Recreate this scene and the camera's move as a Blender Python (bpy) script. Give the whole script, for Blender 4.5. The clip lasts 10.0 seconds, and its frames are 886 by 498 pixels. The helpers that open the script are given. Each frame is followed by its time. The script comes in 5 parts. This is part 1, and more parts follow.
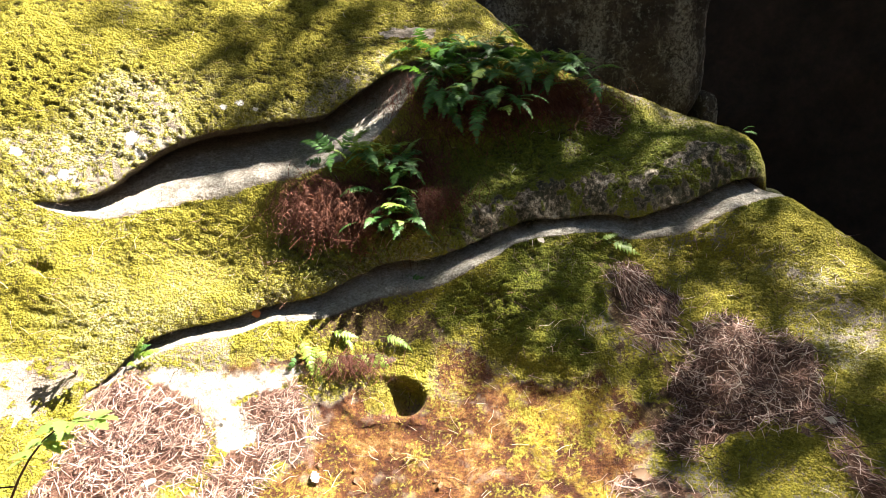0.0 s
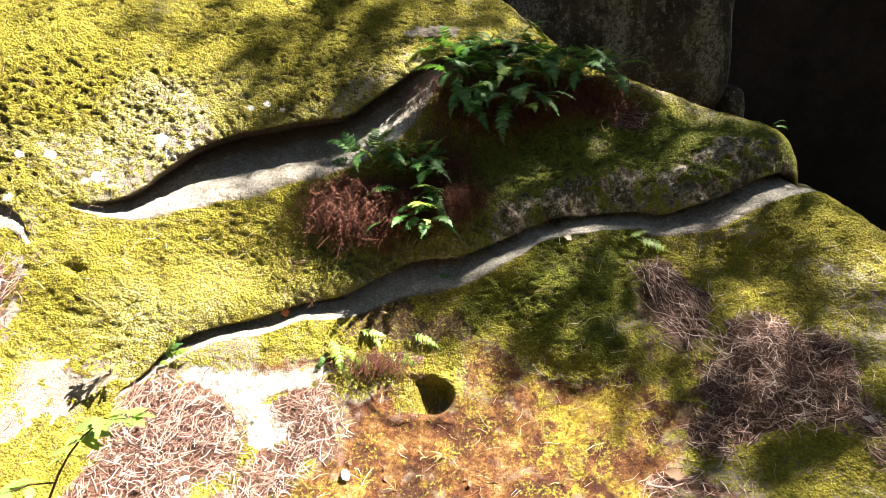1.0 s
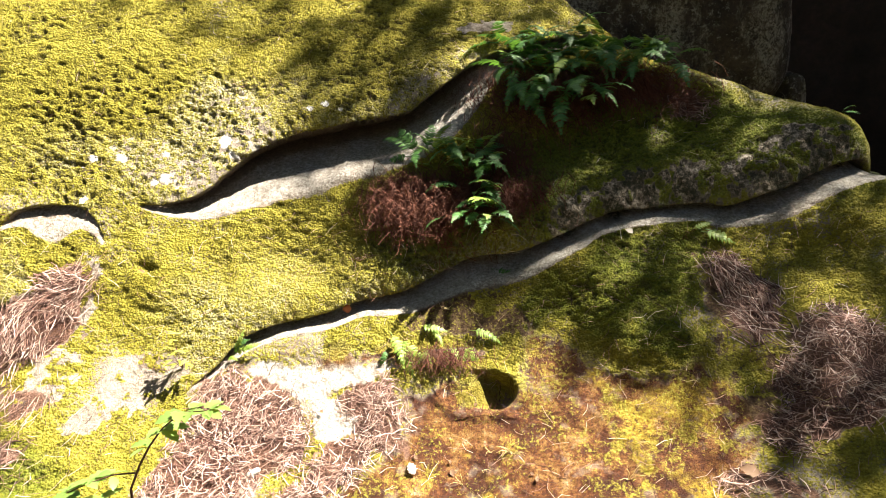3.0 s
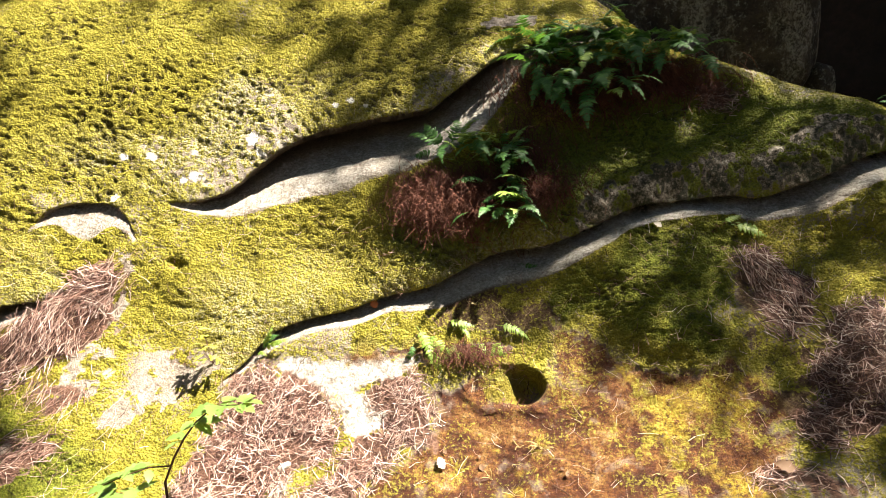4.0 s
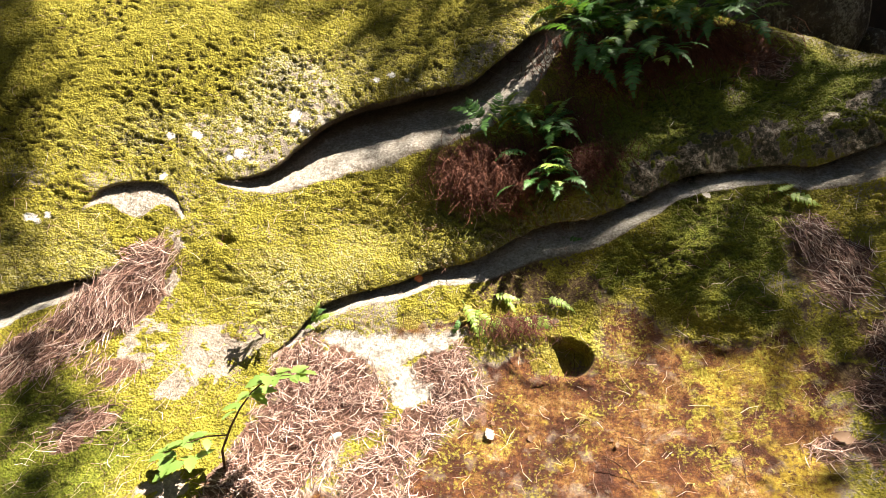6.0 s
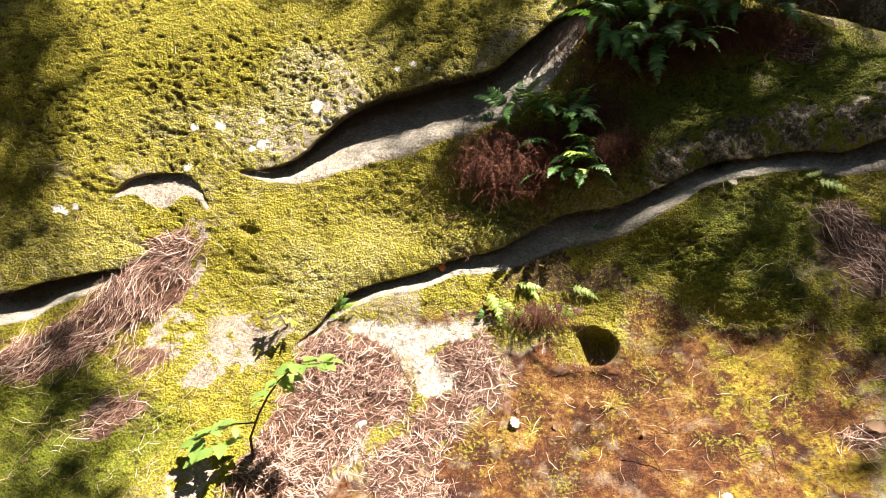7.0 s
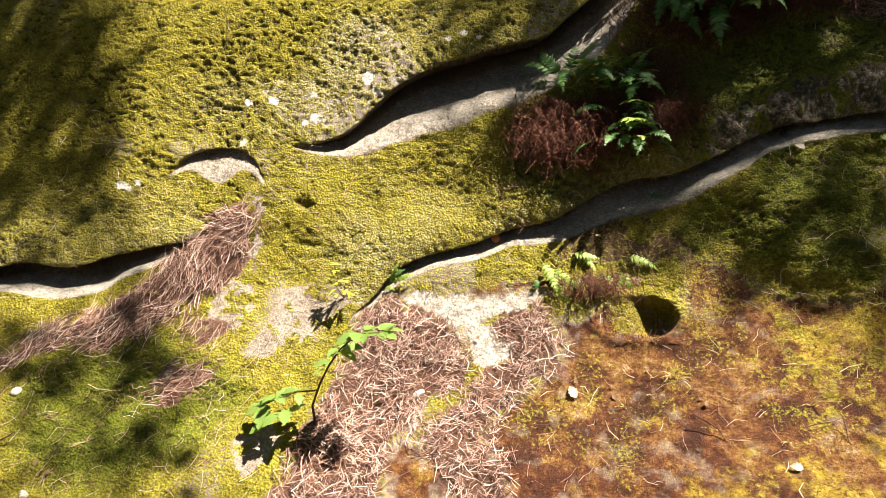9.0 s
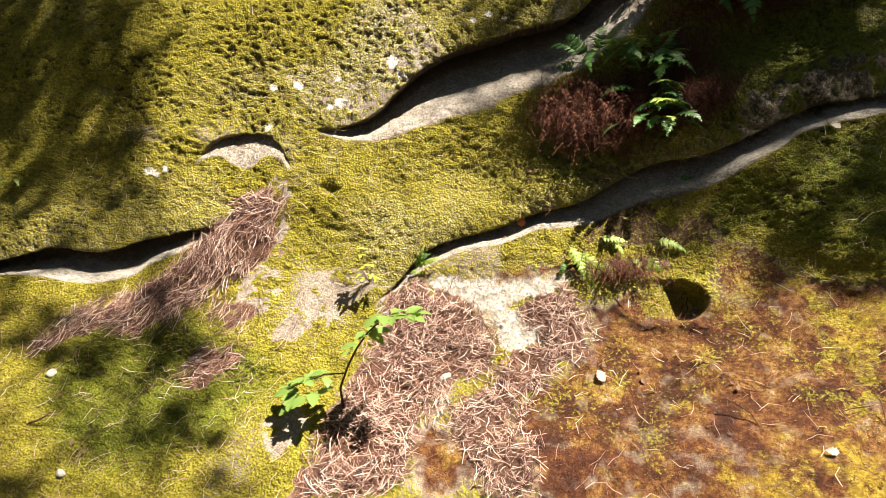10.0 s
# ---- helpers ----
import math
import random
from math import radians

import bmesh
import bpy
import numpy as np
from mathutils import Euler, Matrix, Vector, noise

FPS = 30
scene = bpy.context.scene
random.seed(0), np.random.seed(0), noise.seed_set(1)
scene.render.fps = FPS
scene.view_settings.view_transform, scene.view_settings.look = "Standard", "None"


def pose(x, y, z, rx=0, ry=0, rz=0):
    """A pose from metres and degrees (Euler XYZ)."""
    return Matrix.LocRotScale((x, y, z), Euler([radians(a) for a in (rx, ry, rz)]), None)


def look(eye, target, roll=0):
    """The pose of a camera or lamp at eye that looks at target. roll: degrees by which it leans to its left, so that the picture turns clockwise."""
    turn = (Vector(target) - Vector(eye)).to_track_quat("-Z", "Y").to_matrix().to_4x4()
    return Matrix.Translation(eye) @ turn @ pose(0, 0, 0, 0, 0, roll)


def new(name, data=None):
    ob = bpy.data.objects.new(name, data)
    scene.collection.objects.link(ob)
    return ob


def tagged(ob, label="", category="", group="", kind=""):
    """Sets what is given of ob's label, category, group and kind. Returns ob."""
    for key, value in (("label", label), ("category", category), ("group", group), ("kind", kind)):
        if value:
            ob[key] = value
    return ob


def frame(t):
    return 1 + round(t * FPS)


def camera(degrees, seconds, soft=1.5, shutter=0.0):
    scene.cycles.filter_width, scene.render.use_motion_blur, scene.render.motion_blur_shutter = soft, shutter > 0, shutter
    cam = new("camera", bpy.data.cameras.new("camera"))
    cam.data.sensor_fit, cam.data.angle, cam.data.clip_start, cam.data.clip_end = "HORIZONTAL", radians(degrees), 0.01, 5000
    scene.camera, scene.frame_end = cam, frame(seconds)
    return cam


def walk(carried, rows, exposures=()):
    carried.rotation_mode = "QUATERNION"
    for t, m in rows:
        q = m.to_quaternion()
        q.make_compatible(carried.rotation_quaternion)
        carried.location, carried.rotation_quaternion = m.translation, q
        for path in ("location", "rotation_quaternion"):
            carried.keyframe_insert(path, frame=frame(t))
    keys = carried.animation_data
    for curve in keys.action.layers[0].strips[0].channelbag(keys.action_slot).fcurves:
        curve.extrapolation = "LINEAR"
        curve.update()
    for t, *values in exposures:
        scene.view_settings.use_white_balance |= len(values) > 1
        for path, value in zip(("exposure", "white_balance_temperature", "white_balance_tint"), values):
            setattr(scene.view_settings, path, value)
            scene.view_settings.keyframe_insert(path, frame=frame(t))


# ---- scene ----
cam = camera(73.0, 10.0, soft=0.8)
# seconds, eye in metres, yaw, pitch and roll in degrees
PATH = [
    (0.0, 0.0000, 0.0000, 1.5000, 0.00, -14.00, -0.00),
    (0.5, -0.0173, -0.0001, 1.4975, 0.85, -14.02, -0.36),
    (1.0, -0.0335, 0.0004, 1.4979, 1.80, -14.09, -0.81),
    (1.5, -0.0490, -0.0020, 1.4933, 2.86, -14.04, -1.27),
    (2.0, -0.0706, -0.0029, 1.4912, 3.81, -14.07, -1.68),
    (2.5, -0.0943, -0.0063, 1.4869, 4.68, -14.02, -2.10),
    (4.0, -0.1543, -0.0148, 1.4712, 7.22, -14.04, -3.26),
    (4.5, -0.1717, -0.0190, 1.4626, 7.92, -14.28, -3.58),
    (5.0, -0.1906, -0.0232, 1.4591, 8.55, -14.78, -3.89),
    (5.5, -0.2080, -0.0276, 1.4506, 9.22, -15.20, -4.17),
    (7.0, -0.2568, -0.0361, 1.4403, 11.45, -16.33, -5.23),
    (7.5, -0.2713, -0.0416, 1.4313, 12.34, -16.57, -5.61),
    (8.0, -0.2880, -0.0464, 1.4272, 13.26, -17.01, -6.00),
    (8.5, -0.3038, -0.0487, 1.4229, 14.31, -17.51, -6.48),
    (9.0, -0.3232, -0.0527, 1.4189, 15.35, -18.02, -6.94),
    (9.5, -0.3419, -0.0557, 1.4092, 16.34, -18.43, -7.32),
    (10.0, -0.3541, -0.0588, 1.4010, 17.30, -18.83, -7.73),
]


def aimed(x, y, z, yaw, pitch, roll):
    a, b = radians(yaw), radians(pitch)
    way = Vector((-math.sin(a) * math.cos(b), math.cos(a) * math.cos(b), math.sin(b)))
    return look((x, y, z), Vector((x, y, z)) + way, roll)


walk(cam, [(t, aimed(*p)) for t, *p in PATH], [(0.0, 3.10, 6850, 10), (2.5, 2.90, 6950, 10), (5.0, 2.66, 7150, 11), (7.5, 2.46, 7300, 12), (10.0, 2.22, 7450, 12)])

# ---- light ----
SUN = Vector((0.50, 0.10, 0.86)).normalized()
sun = new("sun", bpy.data.lights.new("sun", "SUN"))
sun.data.energy, sun.data.angle, sun.data.color = 5.0, radians(0.53), (1.0, 0.96, 0.90)
sun.matrix_world = look((4, -2, 11), Vector((4, -2, 11)) - SUN)
world = bpy.data.worlds.new("forest_sky")
scene.world = world
world.use_nodes = True
sky = world.node_tree.nodes.new("ShaderNodeTexSky")
sky.sky_type, sky.sun_disc = "NISHITA", False
sky.sun_elevation, sky.sun_rotation = math.asin(SUN.z), math.atan2(SUN.x, SUN.y)
world.node_tree.links.new(sky.outputs[0], world.node_tree.nodes["Background"].inputs[0])
world.node_tree.nodes["Background"].inputs[1].default_value = 0.019

# ---- materials ----


class Nodes:
    """A node material, written short."""

    def __init__(self, name, rough=0.8, spec=0.3):
        self.mat = bpy.data.materials.new(name)
        self.mat.use_nodes = True
        self.tree = self.mat.node_tree
        self.bsdf = self.tree.nodes["Principled BSDF"]
        self.bsdf.inputs["Roughness"].default_value = rough
        self.bsdf.inputs["Specular IOR Level"].default_value = spec
        self.pos = self.add("ShaderNodeTexCoord").outputs["Object"]

    def add(self, kind, **values):
        n = self.tree.nodes.new(kind)
        for key, v in values.items():
            n.inputs[key.replace("_", " ")].default_value = v
        return n

    def link(self, a, b):
        self.tree.links.new(a, b)
        return self

    def noise(self, scale, detail=4.0, rough=0.6, stretch=None):
        n = self.add("ShaderNodeTexNoise", Scale=scale, Detail=detail, Roughness=rough)
        src = self.pos
        if stretch:
            m = self.add("ShaderNodeMapping", Scale=stretch)
            self.link(src, m.inputs[0])
            src = m.outputs[0]
        self.link(src, n.inputs["Vector"])
        return n.outputs["Fac"]

    def cells(self, scale, feature="F1"):
        n = self.add("ShaderNodeTexVoronoi", Scale=scale)
        n.feature = feature
        self.link(self.pos, n.inputs["Vector"])
        return n.outputs["Distance"]

    def attr(self, name):
        n = self.add("ShaderNodeAttribute")
        n.attribute_name = name
        return n.outputs["Fac"]

    def ramp(self, fac, *stops):
        n = self.add("ShaderNodeValToRGB")
        e = n.color_ramp.elements
        while len(e) < len(stops):
            e.new(0.5)
        for el, (p, col) in zip(e, stops):
            el.position = p
            el.color = (*col, 1) if len(col) == 3 else col
        self.link(fac, n.inputs[0])
        return n.outputs[0]

    def math(self, op, a, b=0.5, clamp=False):
        n = self.add("ShaderNodeMath")
        n.operation, n.use_clamp = op, clamp
        for k, v in enumerate((a, b)):
            if isinstance(v, (int, float)):
                n.inputs[k].default_value = v
            else:
                self.link(v, n.inputs[k])
        return n.outputs[0]

    def remap(self, v, a, b, c=0.0, d=1.0):
        n = self.add("ShaderNodeMapRange")
        for k, x in zip(("From Min", "From Max", "To Min", "To Max"), (a, b, c, d)):
            n.inputs[k].default_value = x
        self.link(v, n.inputs[0])
        return n.outputs[0]

    def mix(self, fac, a, b, mode="MIX"):
        n = self.add("ShaderNodeMix")
        n.data_type, n.blend_type = "RGBA", mode
        for k, v in ((0, fac), (6, a), (7, b)):
            if isinstance(v, (int, float)):
                n.inputs[k].default_value = v
            elif isinstance(v, tuple):
                n.inputs[k].default_value = (*v, 1)
            else:
                self.link(v, n.inputs[k])
        return n.outputs[2]

    def colour(self, c):
        if isinstance(c, tuple):
            self.bsdf.inputs["Base Color"].default_value = (*c, 1)
        else:
            self.link(c, self.bsdf.inputs["Base Color"])
        return self

    def bump(self, height, dist=0.01, strength=1.0):
        n = self.add("ShaderNodeBump", Distance=dist, Strength=strength)
        self.link(height, n.inputs["Height"])
        self.link(n.outputs[0], self.bsdf.inputs["Normal"])
        return self

    def rnd(self):
        return self.add("ShaderNodeObjectInfo").outputs["Random"]

    def island(self):
        return self.add("ShaderNodeNewGeometry").outputs["Random Per Island"]


def rock_material():
    m = Nodes("mossy_sandstone", 0.9, 0.2)
    big, mid, fine = m.noise(2.3, 5), m.noise(14, 6), m.noise(90, 4, 0.7)
    grit = m.noise(320, 3, 0.7)
    clump = m.cells(115)
    # bare sandstone, grey to buff, with dark algae specks
    stone = m.ramp(mid, (0.25, (0.20, 0.155, 0.12)), (0.55, (0.34, 0.285, 0.23)), (0.8, (0.46, 0.395, 0.335)))
    stone = m.mix(m.remap(fine, 0.35, 0.7, 0.55, 1.15), (0.0, 0.0, 0.0), stone)
    pale = m.ramp(m.math("ADD", m.math("MULTIPLY", fine, 0.5), m.math("MULTIPLY", m.noise(22, 6, 0.75), 0.5)), (0.30, (0.12, 0.10, 0.08)), (0.45, (0.29, 0.262, 0.222)), (0.58, (0.46, 0.435, 0.39)), (0.72, (0.62, 0.60, 0.56)))
    stone = m.mix(m.remap(m.math("ADD", m.attr("pale"), m.remap(fine, 0.3, 0.7, -0.25, 0.25)), 0.2, 0.75), stone, pale)
    # algae grime, plus crevice shade painted in by the same mask
    grime_shade = m.math("MULTIPLY", m.attr("grime_shade"), m.remap(m.noise(30, 6, 0.75), 0.35, 0.6), True)
    stone = m.mix(grime_shade, stone, (0.035, 0.032, 0.024))
    # shade of the crevice recesses painted as darker brown stone
    stone = m.mix(m.math("MULTIPLY", m.attr("recess_shade"), m.remap(mid, 0.3, 0.6, 1.0, 0.75)), stone, m.ramp(fine, (0.3, (0.10, 0.075, 0.055)), (0.7, (0.24, 0.19, 0.145))))
    flank = m.ramp(m.math("ADD", m.math("MULTIPLY", m.noise(45, 8, 0.85), 0.65), m.math("MULTIPLY", m.noise(10, 5, 0.7), 0.35)), (0.46, (0.020, 0.024, 0.010)), (0.50, (0.075, 0.06, 0.038)), (0.55, (0.27, 0.225, 0.17)), (0.60, (0.54, 0.49, 0.41)))
    stone = m.mix(m.math("MULTIPLY", m.attr("face"), 0.9), stone, flank)
    # rusty film of algae on damp stone
    rust = m.ramp(m.math("ADD", m.math("MULTIPLY", m.noise(34, 8, 0.8), 0.45), m.math("MULTIPLY", m.noise(8, 5, 0.65), 0.55)), (0.40, (0.030, 0.009, 0.005)), (0.485, (0.066, 0.021, 0.008)), (0.525, (0.125, 0.050, 0.015)), (0.575, (0.185, 0.100, 0.028)), (0.61, (0.25, 0.165, 0.09)), (0.67, (0.42, 0.35, 0.28)))
    rust = m.mix(m.remap(m.noise(140, 5, 0.8), 0.50, 0.60, 0.0, 0.7), rust, (0.028, 0.012, 0.007))
    stone = m.mix(m.math("MULTIPLY", m.attr("rust"), m.remap(mid, 0.2, 0.45), True), stone, rust)
    film = m.ramp(m.math("ADD", m.math("MULTIPLY", fine, 0.6), m.math("MULTIPLY", mid, 0.4)), (0.34, (0.09, 0.050, 0.010)), (0.5, (0.215, 0.145, 0.014)), (0.66, (0.36, 0.28, 0.06)))
    stone = m.mix(m.math("MULTIPLY", m.attr("film"), m.remap(m.noise(55, 6, 0.8), 0.40, 0.52), True), stone, film)
    stone = m.mix(m.attr("soil"), stone, m.ramp(m.noise(50, 6, 0.8), (0.35, (0.030, 0.016, 0.009)), (0.52, (0.085, 0.050, 0.026)), (0.68, (0.20, 0.15, 0.07))))
    stone = m.mix(m.attr("litter"), stone, m.ramp(fine, (0.3, (0.06, 0.03, 0.02)), (0.7, (0.20, 0.11, 0.075))))
    # moss
    lush = m.ramp(m.math("ADD", m.math("MULTIPLY", fine, 0.6), m.math("MULTIPLY", big, 0.4)), (0.3, (0.035, 0.050, 0.005)), (0.5, (0.13, 0.15, 0.012)), (0.68, (0.26, 0.26, 0.035)))
    gold = m.ramp(m.math("ADD", m.math("MULTIPLY", fine, 0.65), m.math("MULTIPLY", mid, 0.35)), (0.3, (0.075, 0.062, 0.010)), (0.48, (0.24, 0.21, 0.020)), (0.7, (0.42, 0.38, 0.065)))
    moss = m.mix(m.attr("gold"), lush, gold)
    # gaps between moss cushions are darkened: their shade put into the colour
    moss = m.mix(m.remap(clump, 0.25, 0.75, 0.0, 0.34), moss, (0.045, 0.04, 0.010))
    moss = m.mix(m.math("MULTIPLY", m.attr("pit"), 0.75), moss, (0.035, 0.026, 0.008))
    speck = m.math("MULTIPLY", m.attr("worn"), m.remap(m.noise(75, 6, 0.8), 0.46, 0.54), True)
    crust = m.ramp(m.noise(120, 4, 0.8), (0.35, (0.07, 0.06, 0.04)), (0.48, (0.34, 0.31, 0.20)), (0.62, (0.62, 0.59, 0.46)))
    moss = m.mix(m.math("MULTIPLY", speck, 0.6), moss, crust)
    cover = m.math("ADD", m.attr("moss"), m.remap(fine, 0.3, 0.7, -0.28, 0.28))
    cover = m.math("MULTIPLY", m.remap(cover, 0.40, 0.58), m.remap(m.attr("rust"), 0.0, 1.0, 1.0, 0.6))
    skin = m.mix(cover, stone, moss)
    m.colour(m.mix(m.math("MULTIPLY", m.attr("lichen"), m.remap(fine, 0.38, 0.56, 0.15, 0.9), True), skin, (0.66, 0.65, 0.62)))
    h = m.math("ADD", m.math("MULTIPLY", fine, m.remap(cover, 0.0, 1.0, 0.55, 1.0)), m.math("MULTIPLY", grit, 0.35))
    h = m.math("ADD", h, m.math("MULTIPLY", m.math("MULTIPLY", cover, clump), -0.6))
    m.bump(h, 0.016, 1.0)
    return m.mat


ROCK = rock_material()


def plain_rock(name, dark, light, scale=9.0, bump=0.02, lichen=1.0):
    m = Nodes(name, 0.9, 0.2)
    a, b = m.noise(scale, 8, 0.7), m.noise(scale * 9, 5, 0.7)
    lich = m.math("MULTIPLY", m.remap(m.noise(scale * 3.2, 9, 0.85), 0.54, 0.60), lichen)
    c = m.ramp(a, (0.3, dark), (0.7, light))
    c = m.mix(m.math("MULTIPLY", lich, 0.75), c, (0.34, 0.33, 0.29))
    streak = m.math("MULTIPLY", m.math("MULTIPLY", m.remap(m.noise(scale * 0.7, 5, 0.7, (1, 1, 0.35)), 0.50, 0.60), m.remap(m.noise(scale * 7, 8, 0.85), 0.46, 0.54), True), 0.85 * lichen)
    c = m.mix(streak, c, (0.34, 0.31, 0.26))
    m.colour(m.mix(m.remap(b, 0.3, 0.7, 0.6, 0.0), c, (0.01, 0.01, 0.008)))
    m.bump(m.math("ADD", a, m.math("MULTIPLY", b, 0.3)), bump)
    return m.mat


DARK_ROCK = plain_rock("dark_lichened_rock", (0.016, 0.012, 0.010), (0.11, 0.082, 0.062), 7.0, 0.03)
# the wall's deep shade is put into this near-black colour
CAVE_ROCK = plain_rock("shade_black_rock", (0.012, 0.008, 0.006), (0.045, 0.028, 0.021), 2.0, 0.02, 0.0)
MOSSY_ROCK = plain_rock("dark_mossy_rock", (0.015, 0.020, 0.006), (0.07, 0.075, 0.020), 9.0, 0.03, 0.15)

# ---- shape of the outcrop: u to the right, v up the slope, n out of it ----
SLOPE = radians(48)
CA, SA = math.cos(SLOPE), math.sin(SLOPE)
rng = np.random.default_rng(7)
TABLE = rng.random((8, 256, 256))


def vnoise(x, y, k=0):
    """Smooth noise from 0 to 1 on arrays."""
    xi, yi = np.floor(x).astype(int), np.floor(y).astype(int)
    fx, fy = x - xi, y - yi
    fx, fy = fx * fx * (3 - 2 * fx), fy * fy * (3 - 2 * fy)
    t = TABLE[k % 8]
    a, b = t[xi & 255, yi & 255], t[(xi + 1) & 255, yi & 255]
    c, d = t[xi & 255, (yi + 1) & 255], t[(xi + 1) & 255, (yi + 1) & 255]
    return (a * (1 - fx) + b * fx) * (1 - fy) + (c * (1 - fx) + d * fx) * fy


def fbm(x, y, octaves=4, k=0, gain=0.5):
    s, a, tot = 0.0, 1.0, 0.0
    for i in range(octaves):
        s = s + a * vnoise(x * 2**i + 17 * i, y * 2**i - 9 * i, k + i)
        tot += a
        a *= gain
    return s / tot


def spots(x, y, k=0):
    """Distance to the nearest of scattered cell points, in cells."""
    xi, yi = np.floor(x).astype(int), np.floor(y).astype(int)
    best = np.full(np.shape(x), 9.0)
    for dx in (-1, 0, 1):
        for dy in (-1, 0, 1):
            cx, cy = xi + dx, yi + dy
            px = cx + TABLE[k % 8][cx & 255, cy & 255]
            py = cy + TABLE[(k + 1) % 8][cx & 255, cy & 255]
            best = np.minimum(best, np.hypot(px - x, py - y))
    return best


def step(x, a, b):
    t = np.clip((x - a) / (b - a), 0, 1)
    return t * t * (3 - 2 * t)


POLY = (0.213, 0.137, -0.809, 0.135, -0.16, 0.706, 0.003, -0.053, 0.017, -0.161)


def cubic(u, v):
    c = POLY
    return c[0] + c[1] * u + c[2] * v + c[3] * u * u + c[4] * u * v + c[5] * v * v + c[6] * u**3 + c[7] * u * u * v + c[8] * u * v * v + c[9] * v**3


def swell(u, v):
    """The broad form of the outcrop, straightened outside its middle."""
    uc, vc, h = np.clip(u, -2.5, 1.5), np.clip(v, 0.1, 2.3), 1e-3
    gu = (cubic(uc + h, vc) - cubic(uc - h, vc)) / (2 * h)
    gv = (cubic(uc, vc + h) - cubic(uc, vc - h)) / (2 * h)
    return cubic(uc, vc) + gu * (u - uc) * 0.5 + gv * (v - vc) * 0.6


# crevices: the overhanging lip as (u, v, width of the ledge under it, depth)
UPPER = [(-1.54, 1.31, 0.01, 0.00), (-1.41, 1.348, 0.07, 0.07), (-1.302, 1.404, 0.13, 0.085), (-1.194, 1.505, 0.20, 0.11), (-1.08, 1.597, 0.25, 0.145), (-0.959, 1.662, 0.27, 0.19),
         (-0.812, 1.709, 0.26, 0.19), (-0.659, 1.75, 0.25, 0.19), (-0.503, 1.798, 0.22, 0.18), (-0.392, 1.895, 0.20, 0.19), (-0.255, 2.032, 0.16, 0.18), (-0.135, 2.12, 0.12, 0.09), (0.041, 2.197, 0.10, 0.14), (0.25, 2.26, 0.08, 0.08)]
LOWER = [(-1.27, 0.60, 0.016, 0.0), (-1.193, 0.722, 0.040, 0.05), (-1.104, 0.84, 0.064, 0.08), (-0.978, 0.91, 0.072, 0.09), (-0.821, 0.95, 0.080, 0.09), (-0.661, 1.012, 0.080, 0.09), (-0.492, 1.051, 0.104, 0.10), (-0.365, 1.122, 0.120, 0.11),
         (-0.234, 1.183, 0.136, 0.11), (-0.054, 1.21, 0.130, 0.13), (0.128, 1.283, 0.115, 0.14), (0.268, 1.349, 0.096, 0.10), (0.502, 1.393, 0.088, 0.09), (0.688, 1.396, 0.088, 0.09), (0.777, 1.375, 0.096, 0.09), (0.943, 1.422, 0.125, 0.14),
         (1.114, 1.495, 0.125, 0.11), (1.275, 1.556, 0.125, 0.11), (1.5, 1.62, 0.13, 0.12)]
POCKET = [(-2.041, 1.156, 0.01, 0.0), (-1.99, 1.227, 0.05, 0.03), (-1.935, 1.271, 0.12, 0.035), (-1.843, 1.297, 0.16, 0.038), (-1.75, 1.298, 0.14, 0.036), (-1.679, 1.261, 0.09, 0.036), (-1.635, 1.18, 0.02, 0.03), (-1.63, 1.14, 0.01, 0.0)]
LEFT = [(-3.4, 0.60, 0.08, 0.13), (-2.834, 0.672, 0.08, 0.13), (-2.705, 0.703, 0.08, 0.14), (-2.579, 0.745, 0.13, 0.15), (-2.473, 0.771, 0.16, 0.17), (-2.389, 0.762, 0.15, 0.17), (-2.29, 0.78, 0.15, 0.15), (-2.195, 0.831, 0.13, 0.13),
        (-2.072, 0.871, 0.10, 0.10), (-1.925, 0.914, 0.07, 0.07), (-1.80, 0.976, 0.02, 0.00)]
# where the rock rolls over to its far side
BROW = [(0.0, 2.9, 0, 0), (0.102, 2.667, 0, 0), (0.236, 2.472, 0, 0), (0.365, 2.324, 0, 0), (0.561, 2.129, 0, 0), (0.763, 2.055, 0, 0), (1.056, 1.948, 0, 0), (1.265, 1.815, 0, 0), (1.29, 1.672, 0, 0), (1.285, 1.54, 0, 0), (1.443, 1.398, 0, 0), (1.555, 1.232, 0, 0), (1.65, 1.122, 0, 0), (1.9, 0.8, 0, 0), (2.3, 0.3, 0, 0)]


def smooth_line(pts, n=90):
    """A dense Catmull-Rom line through the points."""
    p = np.array(pts, float)
    p = np.vstack([2 * p[0] - p[1], p, 2 * p[-1] - p[-2]])
    t = np.linspace(0, len(pts) - 1 - 1e-6, n)
    i, f = np.floor(t).astype(int), (t % 1)[:, None]
    a, b, c, d = p[i], p[i + 1], p[i + 2], p[i + 3]
    return 0.5 * (2 * b + (c - a) * f + (2 * a - 5 * b + 4 * c - d) * f**2 + (3 * b - a - 3 * c + d) * f**3)


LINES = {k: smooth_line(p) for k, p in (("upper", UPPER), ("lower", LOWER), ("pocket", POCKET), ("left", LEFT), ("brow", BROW))}


